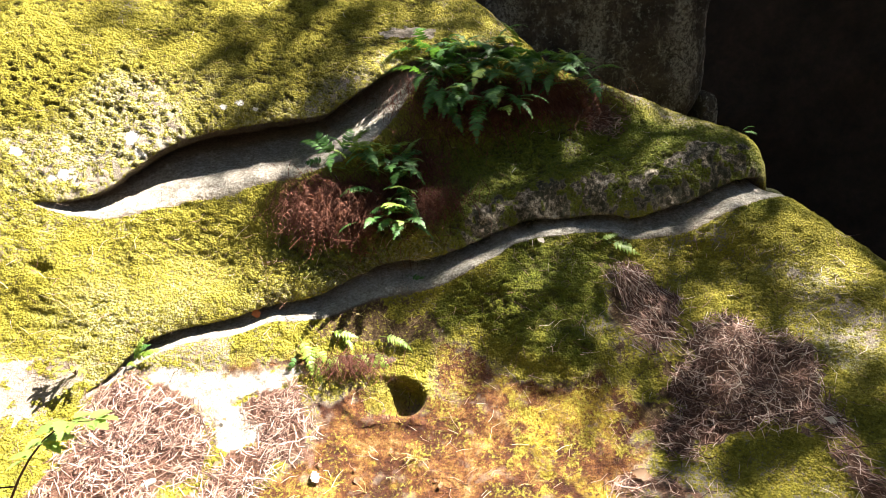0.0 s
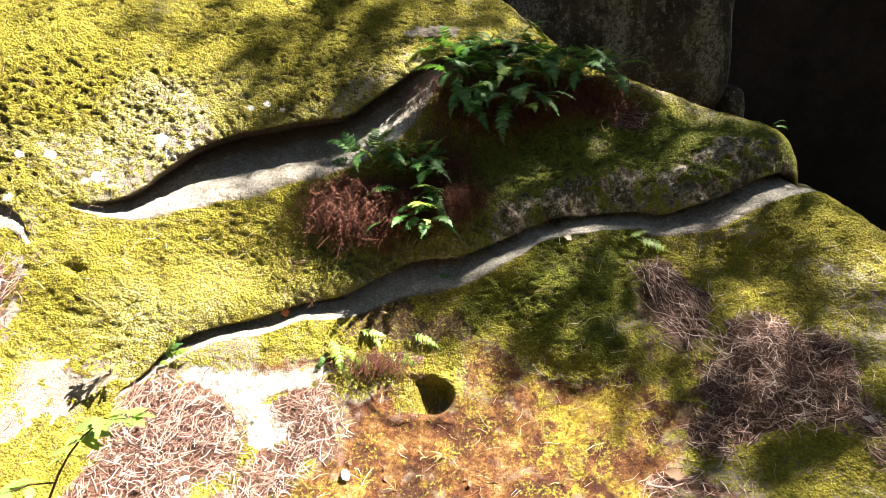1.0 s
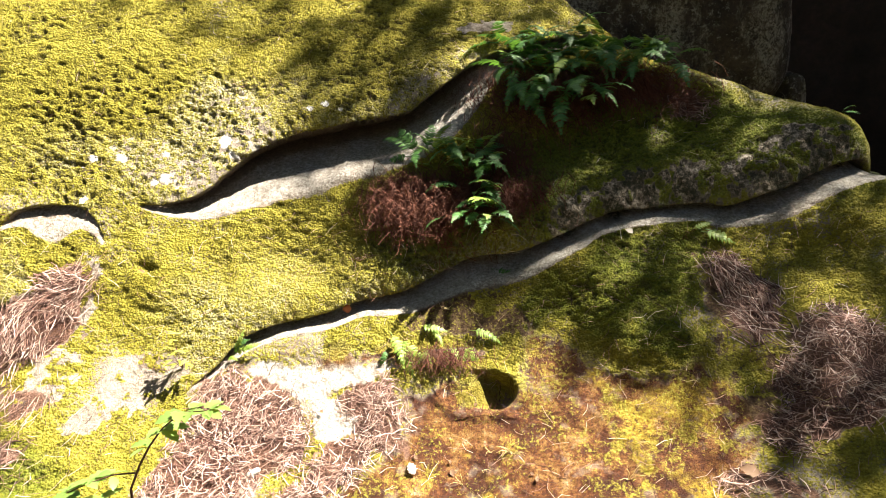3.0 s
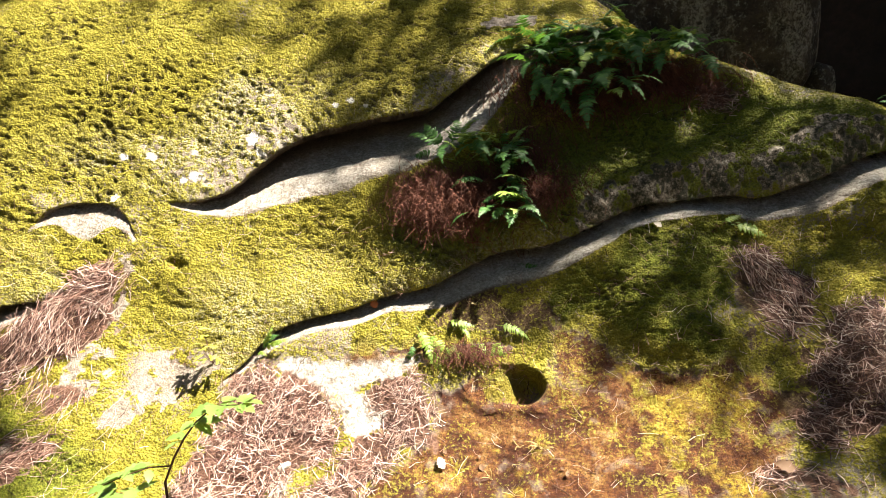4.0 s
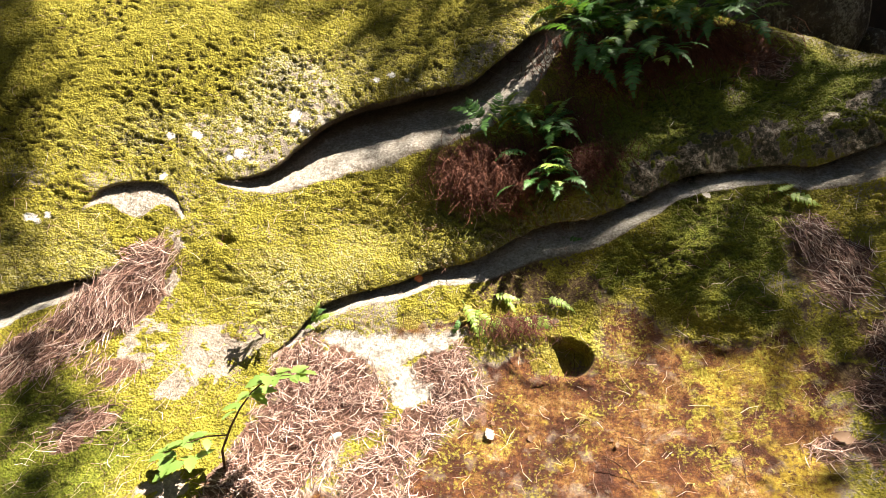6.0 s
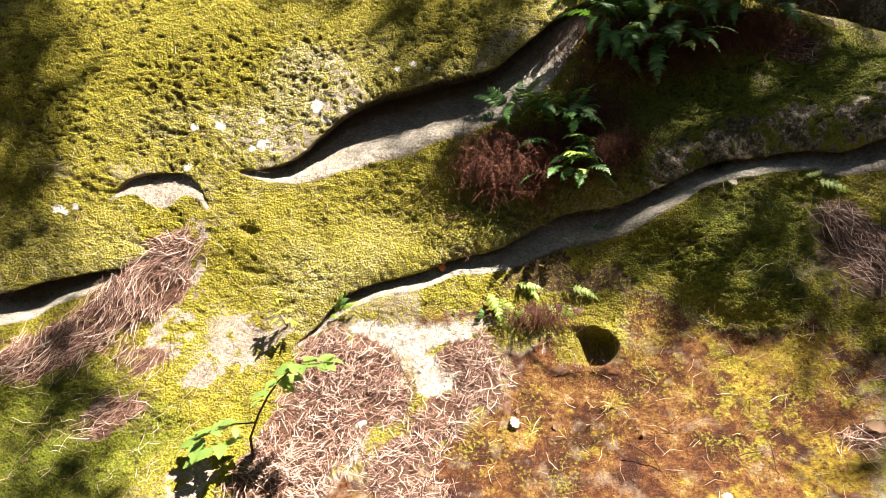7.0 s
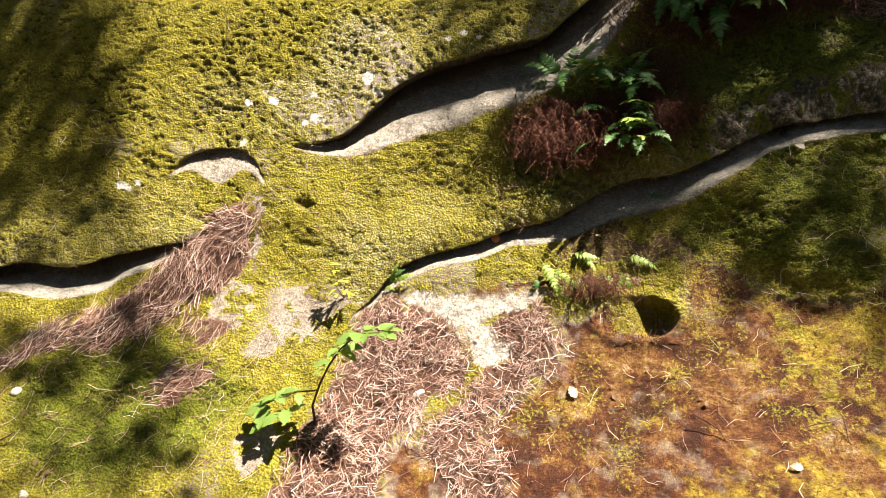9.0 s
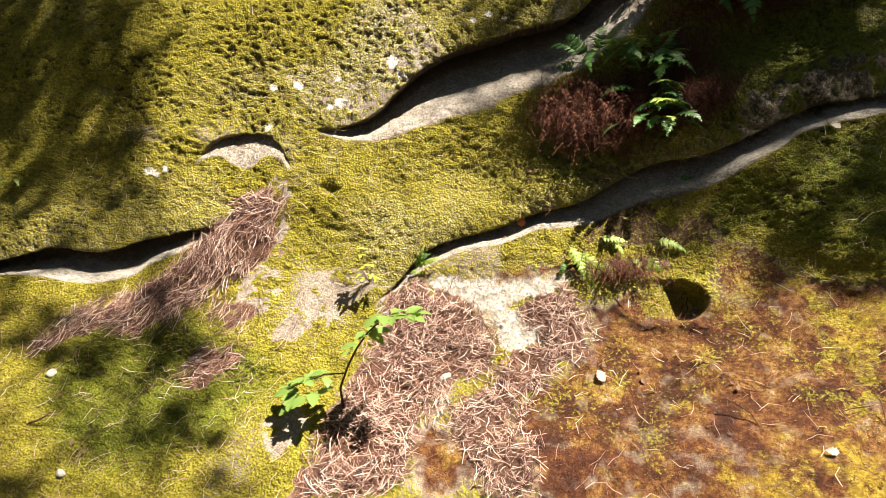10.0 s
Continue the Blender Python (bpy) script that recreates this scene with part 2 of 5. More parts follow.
def beside(line, u, v):
    """Signed distance to a line (above it: plus), the line's other columns there, and the way across it."""
    sh = np.shape(u)
    u, v = np.ravel(u), np.ravel(v)
    out = np.zeros((5, u.size))
    a, ab = line[:-1], np.diff(line, axis=0)
    ll = (ab[:, :2] ** 2).sum(1)
    for lo in range(0, u.size, 20000):
        x, y = u[lo : lo + 20000, None], v[lo : lo + 20000, None]
        t = np.clip(((x - a[:, 0]) * ab[:, 0] + (y - a[:, 1]) * ab[:, 1]) / ll, 0, 1)
        dx, dy = x - a[:, 0] - t * ab[:, 0], y - a[:, 1] - t * ab[:, 1]
        d2 = dx * dx + dy * dy
        k = d2.argmin(1)
        r = np.arange(len(k))
        side = np.where(ab[k, 0] * (y[:, 0] - a[k, 1]) - ab[k, 1] * (x[:, 0] - a[k, 0]) >= 0, 1.0, -1.0)
        ln = np.sqrt(ll[k])
        out[:, lo : lo + 20000] = (side * np.sqrt(d2[r, k]), a[k, 2] + t[r, k] * ab[k, 2], a[k, 3] + t[r, k] * ab[k, 3], -ab[k, 1] / ln, ab[k, 0] / ln)
    return [o.reshape(sh) for o in out]


HOLE = (-0.195, 0.655)
PUFF = {"upper": 0.15, "lower": 0.38, "pocket": 0.1, "left": 0.15}
BACK = {"upper": 0.85, "lower": 0.9, "pocket": 0.8, "left": 1.0}
ROLL = {"upper": 0.045, "lower": 0.08, "pocket": 0.04, "left": 0.07}
FLAT = {"upper": 0.22, "lower": 0.15, "pocket": 0.10, "left": 0.35}


def blobs(u, v, rows):
    """Soft patches: u, v, half width, half height, turn in degrees."""
    s = 0.0
    for cu, cv, ru, rv, turn in rows:
        c, w = math.cos(radians(turn)), math.sin(radians(turn))
        a, b = ((u - cu) * c + (v - cv) * w) / ru, (-(u - cu) * w + (v - cv) * c) / rv
        s = np.maximum(s, 1 - np.sqrt(a * a + b * b) * 0.5)
    return s


MOUNDS = [(0.36, 1.03, 0.26, 0.17, -25, 0.055), (0.16, 1.12, 0.16, 0.09, 10, 0.02), (1.15, 1.22, 0.30, 0.14, -25, 0.03), (-0.75, 0.84, 0.22, 0.06, 8, 0.015), (1.15, 0.42, 0.2, 0.2, 0, 0.04),
          (-1.6, 1.9, 0.5, 0.3, 10, 0.03), (-0.5, 1.35, 0.22, 0.14, 15, 0.02), (0.75, 1.75, 0.45, 0.15, -15, 0.03), (0.48, 0.78, 0.16, 0.13, 0, 0.065),
          (-1.46, 1.06, 0.20, 0.15, 0, 0.035), (-0.85, 1.13, 0.16, 0.12, 0, -0.035), (1.10, 1.70, 0.28, 0.14, 0, 0.035), (1.0, 1.18, 0.2, 0.12, 0, -0.045)]


def form(u, v, detail=True):
    """World places of the rock's skin, and its masks."""
    n = swell(u, v)
    n = n + 0.03 * (fbm(u * 2.2 + 5, v * 2.2 + 3, 3, 1) - 0.5)
    n = n + 0.045 * step(u, -0.3, 0.2) * (fbm(u * 6 + 5, v * 7 + 3, 3, 4) - 0.5)
    for cu, cv, ru, rv, turn, h in MOUNDS:
        c, w = math.cos(radians(turn)), math.sin(radians(turn))
        a, b = ((u - cu) * c + (v - cv) * w) / ru, (-(u - cu) * w + (v - cv) * c) / rv
        n = n + h * np.exp(-(a * a + b * b))
    du, dv = 0.0, 0.0
    ledge, lipped = np.zeros(np.shape(u)), np.full(np.shape(u), 9.0)
    deep = np.zeros(np.shape(u))
    wob = 0.03 * (fbm(u * 6, v * 6, 3, 2) - 0.5)
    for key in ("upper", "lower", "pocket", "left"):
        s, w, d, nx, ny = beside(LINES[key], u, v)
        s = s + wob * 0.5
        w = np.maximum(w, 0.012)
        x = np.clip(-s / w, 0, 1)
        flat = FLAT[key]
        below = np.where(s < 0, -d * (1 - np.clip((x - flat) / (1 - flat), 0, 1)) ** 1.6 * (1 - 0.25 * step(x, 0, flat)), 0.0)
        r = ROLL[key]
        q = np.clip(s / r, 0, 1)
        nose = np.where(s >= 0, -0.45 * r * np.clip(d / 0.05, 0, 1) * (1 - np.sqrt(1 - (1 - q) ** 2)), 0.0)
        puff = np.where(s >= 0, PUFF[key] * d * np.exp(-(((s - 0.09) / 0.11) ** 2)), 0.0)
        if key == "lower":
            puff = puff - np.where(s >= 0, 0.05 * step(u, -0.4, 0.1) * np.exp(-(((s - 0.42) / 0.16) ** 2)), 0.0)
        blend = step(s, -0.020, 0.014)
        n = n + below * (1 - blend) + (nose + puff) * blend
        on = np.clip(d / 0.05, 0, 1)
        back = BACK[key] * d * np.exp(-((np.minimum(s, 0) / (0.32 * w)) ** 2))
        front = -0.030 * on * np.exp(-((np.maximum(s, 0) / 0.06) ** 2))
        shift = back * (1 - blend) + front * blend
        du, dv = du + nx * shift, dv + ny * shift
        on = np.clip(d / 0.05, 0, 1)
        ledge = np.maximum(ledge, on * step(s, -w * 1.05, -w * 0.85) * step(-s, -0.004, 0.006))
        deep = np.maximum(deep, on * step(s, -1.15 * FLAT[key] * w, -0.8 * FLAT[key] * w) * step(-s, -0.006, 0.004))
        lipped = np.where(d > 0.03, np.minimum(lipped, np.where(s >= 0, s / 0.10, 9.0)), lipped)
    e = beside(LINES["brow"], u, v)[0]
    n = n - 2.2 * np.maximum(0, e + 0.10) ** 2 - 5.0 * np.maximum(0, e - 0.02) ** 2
    # an oval pothole, steep on its right
    hu, hv = (u - HOLE[0]) / 0.138, (v - HOLE[1]) / 0.080
    rad = np.hypot(hu, hv) * (1 + 0.16 * (fbm(u * 14, v * 14, 2, 2) - 0.5))
    n = n - 0.090 * step(hu, -0.35, 0.6) * (1 - step(rad, 0.55 + 0.3 * np.clip(hu, -0.5, 0.8), 1.05)) + 0.010 * np.exp(-(((rad - 1.15) / 0.2) ** 2))
    n = n - 0.035 * np.exp(-((np.hypot(u + 1.47, (v - 1.075) * 1.3) / 0.030) ** 2))
    masks = masks_of(u, v, ledge, lipped, deep, e, rad)
    if detail:
        m = masks["moss"]
        mo = (1 - 0.75 * masks["rust"]) * step(m + 0.3 * (fbm(u * 30, v * 30, 3, 4) - 0.5), 0.35, 0.6)
        # moss cushions with small gaps between them, drawn out across the slope
        cush = fbm(u * 46 + 2.0 * fbm(u * 9, v * 9, 2, 5), v * 84 + 2.0 * fbm(u * 8 + 7, v * 8, 2, 4), 3, 6, 0.6)
        wear = 0.45 + 0.55 * step(fbm(u * 5.3, v * 7 + 2, 3, 2), 0.40, 0.60)
        top = step(v - np.interp(u, *CUT_AB), -0.01, 0.03)
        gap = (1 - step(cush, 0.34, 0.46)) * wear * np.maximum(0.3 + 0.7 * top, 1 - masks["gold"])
        n = n + mo * (0.004 * step(cush, 0.35, 0.6) - 0.006 * gap + (0.012 + 0.018 * (1 - masks["gold"])) * (fbm(u * 15, v * 22, 3, 3) - 0.5))
        n = n + mo * 0.006 * (fbm(u * 70 + 3, v * 95, 2, 1) - 0.5)
        n = n + (1 - mo) * (0.016 + 0.016 * masks["face"]) * (fbm(u * 22, v * 22, 5, 0, 0.6) - 0.5) + ledge * 0.02 * (fbm(u * 8, v * 8, 3, 7) - 0.5)
        # the sunken gaps, where the moss colour paints shade
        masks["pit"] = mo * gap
    u, v = u + du, v + dv
    return np.stack([u, 1.5 + v * CA - n * SA, v * SA + n * CA], -1), masks


# outlines of the ground covers: u, v
PALE_SLAB = [(-1.23, 0.66), (-1.11, 0.75), (-0.99, 0.74), (-0.73, 0.75), (-0.55, 0.77), (-0.52, 0.74), (-0.62, 0.68), (-0.75, 0.66), (-0.76, 0.62), (-0.63, 0.59), (-0.6, 0.53), (-0.71, 0.48), (-0.77, 0.48), (-0.8, 0.54), (-0.87, 0.63), (-0.94, 0.67), (-1.09, 0.71), (-1.17, 0.69)]
PALE_LEFT = [(-1.53, 0.74), (-1.37, 0.77), (-1.3, 0.71), (-1.31, 0.64), (-1.39, 0.55), (-1.46, 0.48), (-1.57, 0.45), (-1.64, 0.47), (-1.59, 0.55), (-1.57, 0.65)]
PALE_NOTCH = [(-1.71, 1.13), (-1.62, 1.15), (-1.61, 1.06), (-1.64, 0.92), (-1.67, 0.81), (-1.62, 0.65), (-1.68, 0.55), (-1.78, 0.57), (-1.76, 0.7), (-1.69, 0.82), (-1.65, 0.98)]
PALE_PATCH = [(-1.93, 0.32), (-1.89, 0.4), (-1.78, 0.43), (-1.76, 0.39), (-1.86, 0.3), (-1.89, 0.26)]
PALE_FOOT = [(-1.56, 0.16), (-1.44, 0.26), (-1.38, 0.16), (-1.39, 0.08), (-1.47, 0.04), (-1.54, 0.09)]
PALE_STONES = [(-1.04, 0.38), (-0.96, 0.4), (-0.92, 0.28), (-0.97, 0.2), (-1.03, 0.28)]
EARTH = [(0.64, 1.14), (0.69, 1.13), (0.7, 1.0), (0.73, 0.84), (0.65, 0.85), (0.64, 0.96)]
PALE_BROW = [(1.26, 1.12), (1.46, 1.09), (1.47, 1.03), (1.35, 0.97), (1.33, 1.04)]
PALE_BROW2 = [(1.41, 0.88), (1.5, 0.88), (1.47, 0.8), (1.36, 0.71), (1.3, 0.8)]
RUST_TOP = [(-0.5, 0.66), (-0.28, 0.69), (-0.05, 0.66), (-0.03, 0.85), (0.08, 0.88), (0.18, 0.77), (0.36, 0.69), (0.56, 0.73), (0.67, 0.66), (0.73, 0.56), (0.62, 0.45), (0.55, 0.35), (0.47, 0.3), (-0.62, 0.31), (-0.57, 0.38), (-0.44, 0.48), (-0.47, 0.58)]
RUST_LOW = [(-0.76, 0.22), (-0.66, 0.32), (-0.49, 0.41), (-0.43, 0.58), (-0.11, 0.57), (0.07, 0.68), (0.23, 0.59), (0.43, 0.62), (0.28, 0.05), (-0.6, -0.02), (-0.63, 0.11)]
RUST_STRIP = [(-0.84, 0.76), (-0.64, 0.8), (-0.51, 0.81), (-0.47, 0.79), (-0.54, 0.76), (-0.76, 0.74)]
RUST_HEEL = [(-1.06, 0.18), (-0.87, 0.19), (-0.81, 0.05), (-0.94, -0.04), (-1.0, 0.02)]
MOUND = [(-0.03, 1.0), (0.08, 1.09), (0.26, 1.21), (0.41, 1.29), (0.57, 1.33), (0.67, 1.29), (0.67, 1.17), (0.65, 0.96), (0.58, 0.8), (0.52, 0.7), (0.44, 0.74), (0.36, 0.77), (0.28, 0.86), (0.14, 0.9), (0.01, 0.9), (-0.05, 0.95)]
SHELF = [(-0.98, 0.77), (-0.84, 0.84), (-0.71, 0.89), (-0.56, 0.92), (-0.48, 0.86), (-0.52, 0.81), (-0.66, 0.8), (-0.8, 0.76), (-0.94, 0.76)]
SOIL = [(-0.51, 0.92), (-0.36, 0.99), (-0.21, 1.06), (-0.08, 1.07), (-0.04, 0.97), (-0.04, 0.88), (-0.18, 0.85), (-0.4, 0.88)]
BROW_MOSS = [(0.81, 1.23), (1.05, 1.25), (1.26, 1.44), (1.4, 1.37), (1.66, 1.11), (1.55, 0.89), (1.33, 0.95), (1.15, 0.86), (0.97, 0.9), (0.85, 0.77), (0.86, 0.94), (0.92, 1.09)]
FOOT_MOSS = [(0.93, 0.47), (1.01, 0.52), (1.14, 0.48), (1.15, 0.36), (1.17, 0.28), (0.96, 0.29), (0.94, 0.38)]
FOOT_MOSS2 = [(1.3, 0.69), (1.44, 0.68), (1.22, 0.3), (1.21, 0.38), (1.26, 0.56)]
NEEDLES_HOLLOW = [(0.68, 1.11), (0.75, 1.14), (0.88, 1.02), (0.84, 0.94), (0.84, 0.85), (0.77, 0.79), (0.7, 0.85), (0.71, 1.0)]
NEEDLES_BANK = [(0.95, 0.89), (1.05, 0.92), (1.11, 0.85), (1.27, 0.82), (1.27, 0.69), (1.22, 0.56), (1.23, 0.51), (1.13, 0.49), (1.03, 0.53), (0.92, 0.5), (0.82, 0.42), (0.75, 0.44), (0.73, 0.52), (0.81, 0.6), (0.79, 0.68), (0.89, 0.8)]
NEEDLES_EDGE = [(1.21, 0.61), (1.25, 0.54), (1.22, 0.45), (1.21, 0.36), (1.21, 0.28), (1.17, 0.28), (1.17, 0.38), (1.16, 0.49)]
NEEDLES_FOOT = [(0.54, 0.34), (0.64, 0.37), (0.73, 0.35), (0.79, 0.3), (0.78, 0.3), (0.52, 0.3)]
NEEDLES_SLAB = [(-1.21, 0.67), (-1.1, 0.71), (-0.97, 0.66), (-0.84, 0.57), (-0.79, 0.49), (-0.8, 0.38), (-0.93, 0.31), (-1.01, 0.18), (-1.02, 0.0), (-1.15, -0.06), (-1.36, -0.08), (-1.33, 0.07), (-1.32, 0.26), (-1.21, 0.49)]
NEEDLES_APRON = [(-0.73, 0.63), (-0.55, 0.69), (-0.47, 0.58), (-0.45, 0.43), (-0.56, 0.42), (-0.62, 0.33), (-0.67, 0.3), (-0.71, 0.22), (-0.64, 0.11), (-0.61, -0.02), (-0.77, -0.03), (-0.84, 0.1), (-0.92, 0.15), (-0.92, 0.26), (-0.8, 0.31), (-0.77, 0.42), (-0.63, 0.48), (-0.65, 0.55)]
NEEDLES_NOTCH = [(-1.79, 1.03), (-1.71, 1.06), (-1.62, 0.99), (-1.68, 0.92), (-1.69, 0.8), (-1.79, 0.73), (-1.85, 0.66), (-1.96, 0.55), (-2.06, 0.49), (-2.17, 0.44), (-2.31, 0.41), (-2.41, 0.32), (-2.36, 0.48), (-2.22, 0.55), (-2.1, 0.67), (-2.01, 0.76), (-1.92, 0.93)]
NEEDLES_TUFT = [(-1.89, 0.3), (-1.82, 0.4), (-1.71, 0.42), (-1.7, 0.36), (-1.76, 0.27), (-1.85, 0.24)]
NEEDLES_CORNER = [(-1.87, 0.6), (-1.82, 0.58), (-1.71, 0.56), (-1.74, 0.52), (-1.79, 0.46)]
FACE = [(-0.01, 1.25), (0.15, 1.4), (0.31, 1.45), (0.47, 1.53), (0.65, 1.56), (0.81, 1.54), (0.93, 1.61), (1.08, 1.69), (1.28, 1.69), (1.26, 1.56), (1.12, 1.45), (0.75, 1.38), (0.5, 1.42), (0.18, 1.32), (0.03, 1.25)]
BAND = [(0.74, 2.05), (1.02, 2.04), (1.21, 1.88), (1.27, 1.71), (1.19, 1.68), (1.13, 1.82), (0.95, 1.97)]
LIP_GREY = [(-0.45, 1.93), (-0.35, 2.05), (-0.24, 2.13), (-0.27, 2.04), (-0.41, 1.91), (-0.54, 1.82)]
TOP_LEDGE = [(-0.3, 2.25), (-0.22, 2.29), (-0.01, 2.32), (-0.04, 2.27), (-0.24, 2.22)]
NEEDLES_TOP = [(0.62, 1.92), (0.7, 1.94), (0.82, 1.88), (0.76, 1.82), (0.64, 1.82)]
EARTH_BANK = [(0.65, 0.85), (0.83, 0.81), (0.93, 0.86), (0.83, 0.68), (0.81, 0.6), (0.72, 0.52), (0.67, 0.66), (0.62, 0.77)]
CRUST = [(-1.32, 1.97), (-1.03, 1.74), (-1.09, 1.51), (-1.29, 1.43), (-1.54, 1.39), (-1.67, 1.47), (-1.68, 1.55), (-1.47, 1.68)]
BARE = [PALE_SLAB, PALE_LEFT, PALE_NOTCH, PALE_PATCH, PALE_FOOT, PALE_STONES, TOP_LEDGE]
RUST_FOOT = [(0.15, 0.40), (0.45, 0.45), (0.72, 0.50), (0.60, 0.30), (0.55, -0.10), (-0.55, -0.15), (-0.55, 0.05), (0.1, 0.1)]
RUSTY = [RUST_FOOT, RUST_TOP, RUST_LOW, RUST_STRIP, RUST_HEEL]
LUSH = [MOUND, SHELF, BROW_MOSS, FOOT_MOSS, FOOT_MOSS2]
SOILS = [SOIL, EARTH, EARTH_BANK]
FACES = [FACE]
CRUSTS = [CRUST, LIP_GREY, BAND, PALE_BROW, PALE_BROW2]
# heaps of needles: outline, their main direction, height
HEAPS = [(NEEDLES_HOLLOW, 100, 0.02), (NEEDLES_BANK, None, 0.035), (NEEDLES_EDGE, 110, 0.025), (NEEDLES_FOOT, None, 0.025), (NEEDLES_SLAB, None, 0.035), (NEEDLES_APRON, None, 0.035), (NEEDLES_NOTCH, 45, 0.045), (NEEDLES_TUFT, 35, 0.025), (NEEDLES_CORNER, 60, 0.02), (NEEDLES_TOP, None, 0.015)]
LICHEN = [(-1.44, 1.43, 0.035), (-1.48, 1.41, 0.03), (-1.23, 1.60, 0.03), (-1.20, 1.555, 0.028), (-1.72, 1.49, 0.022), (-1.61, 1.50, 0.028), (-1.76, 1.45, 0.014), (-1.73, 1.33, 0.014), (-2.20, 1.11, 0.03), (-2.15, 1.13, 0.02),
          (-0.77, 1.78, 0.018), (-0.89, 1.765, 0.022), (-0.83, 1.79, 0.014), (-1.45, 1.53, 0.018)]
# dark soil and thatch under the ferns
THATCH = [(0.10, 1.92, 0.22, 0.08, 0), (0.44, 1.94, 0.18, 0.06, 0), (-0.42, 1.36, 0.15, 0.07, 10), (-0.14, 1.42, 0.14, 0.07, 0), (-0.3, 0.80, 0.13, 0.025, 0)]
GREEN = [(0.75, 1.70, 0.6, 0.30, -15), (-0.40, 1.30, 0.25, 0.2, 0), (-1.95, 0.2, 0.35, 0.3, 0), (0.2, 1.5, 0.5, 0.25, 0)]


def inside(u, v, poly):
    """Depth in metres inside a closed outline, minus outside, down to -0.25."""
    p = np.array(poly, float)
    out = np.full(np.shape(u), -0.25)
    lo, hi = p.min(0) - 0.25, p.max(0) + 0.25
    near = (u > lo[0]) & (u < hi[0]) & (v > lo[1]) & (v < hi[1])
    x, y = u[near], v[near]
    best, odd = np.full(x.shape, 9.0), np.zeros(x.shape, bool)
    for (x0, y0), (x1, y1) in zip(p, np.roll(p, -1, 0)):
        dx, dy = x1 - x0, y1 - y0
        t = np.clip(((x - x0) * dx + (y - y0) * dy) / (dx * dx + dy * dy + 1e-12), 0, 1)
        best = np.minimum(best, np.hypot(x - x0 - t * dx, y - y0 - t * dy))
        if y0 != y1:
            odd ^= ((y0 > y) != (y1 > y)) & (x < x0 + (y - y0) * dx / dy)
    out[near] = np.maximum(-0.25, np.where(odd, best, -best))
    return out


def field(u, v, polys):
    s = np.full(np.shape(u), -0.25)
    for p in polys:
        s = np.maximum(s, inside(u, v, p))
    return s


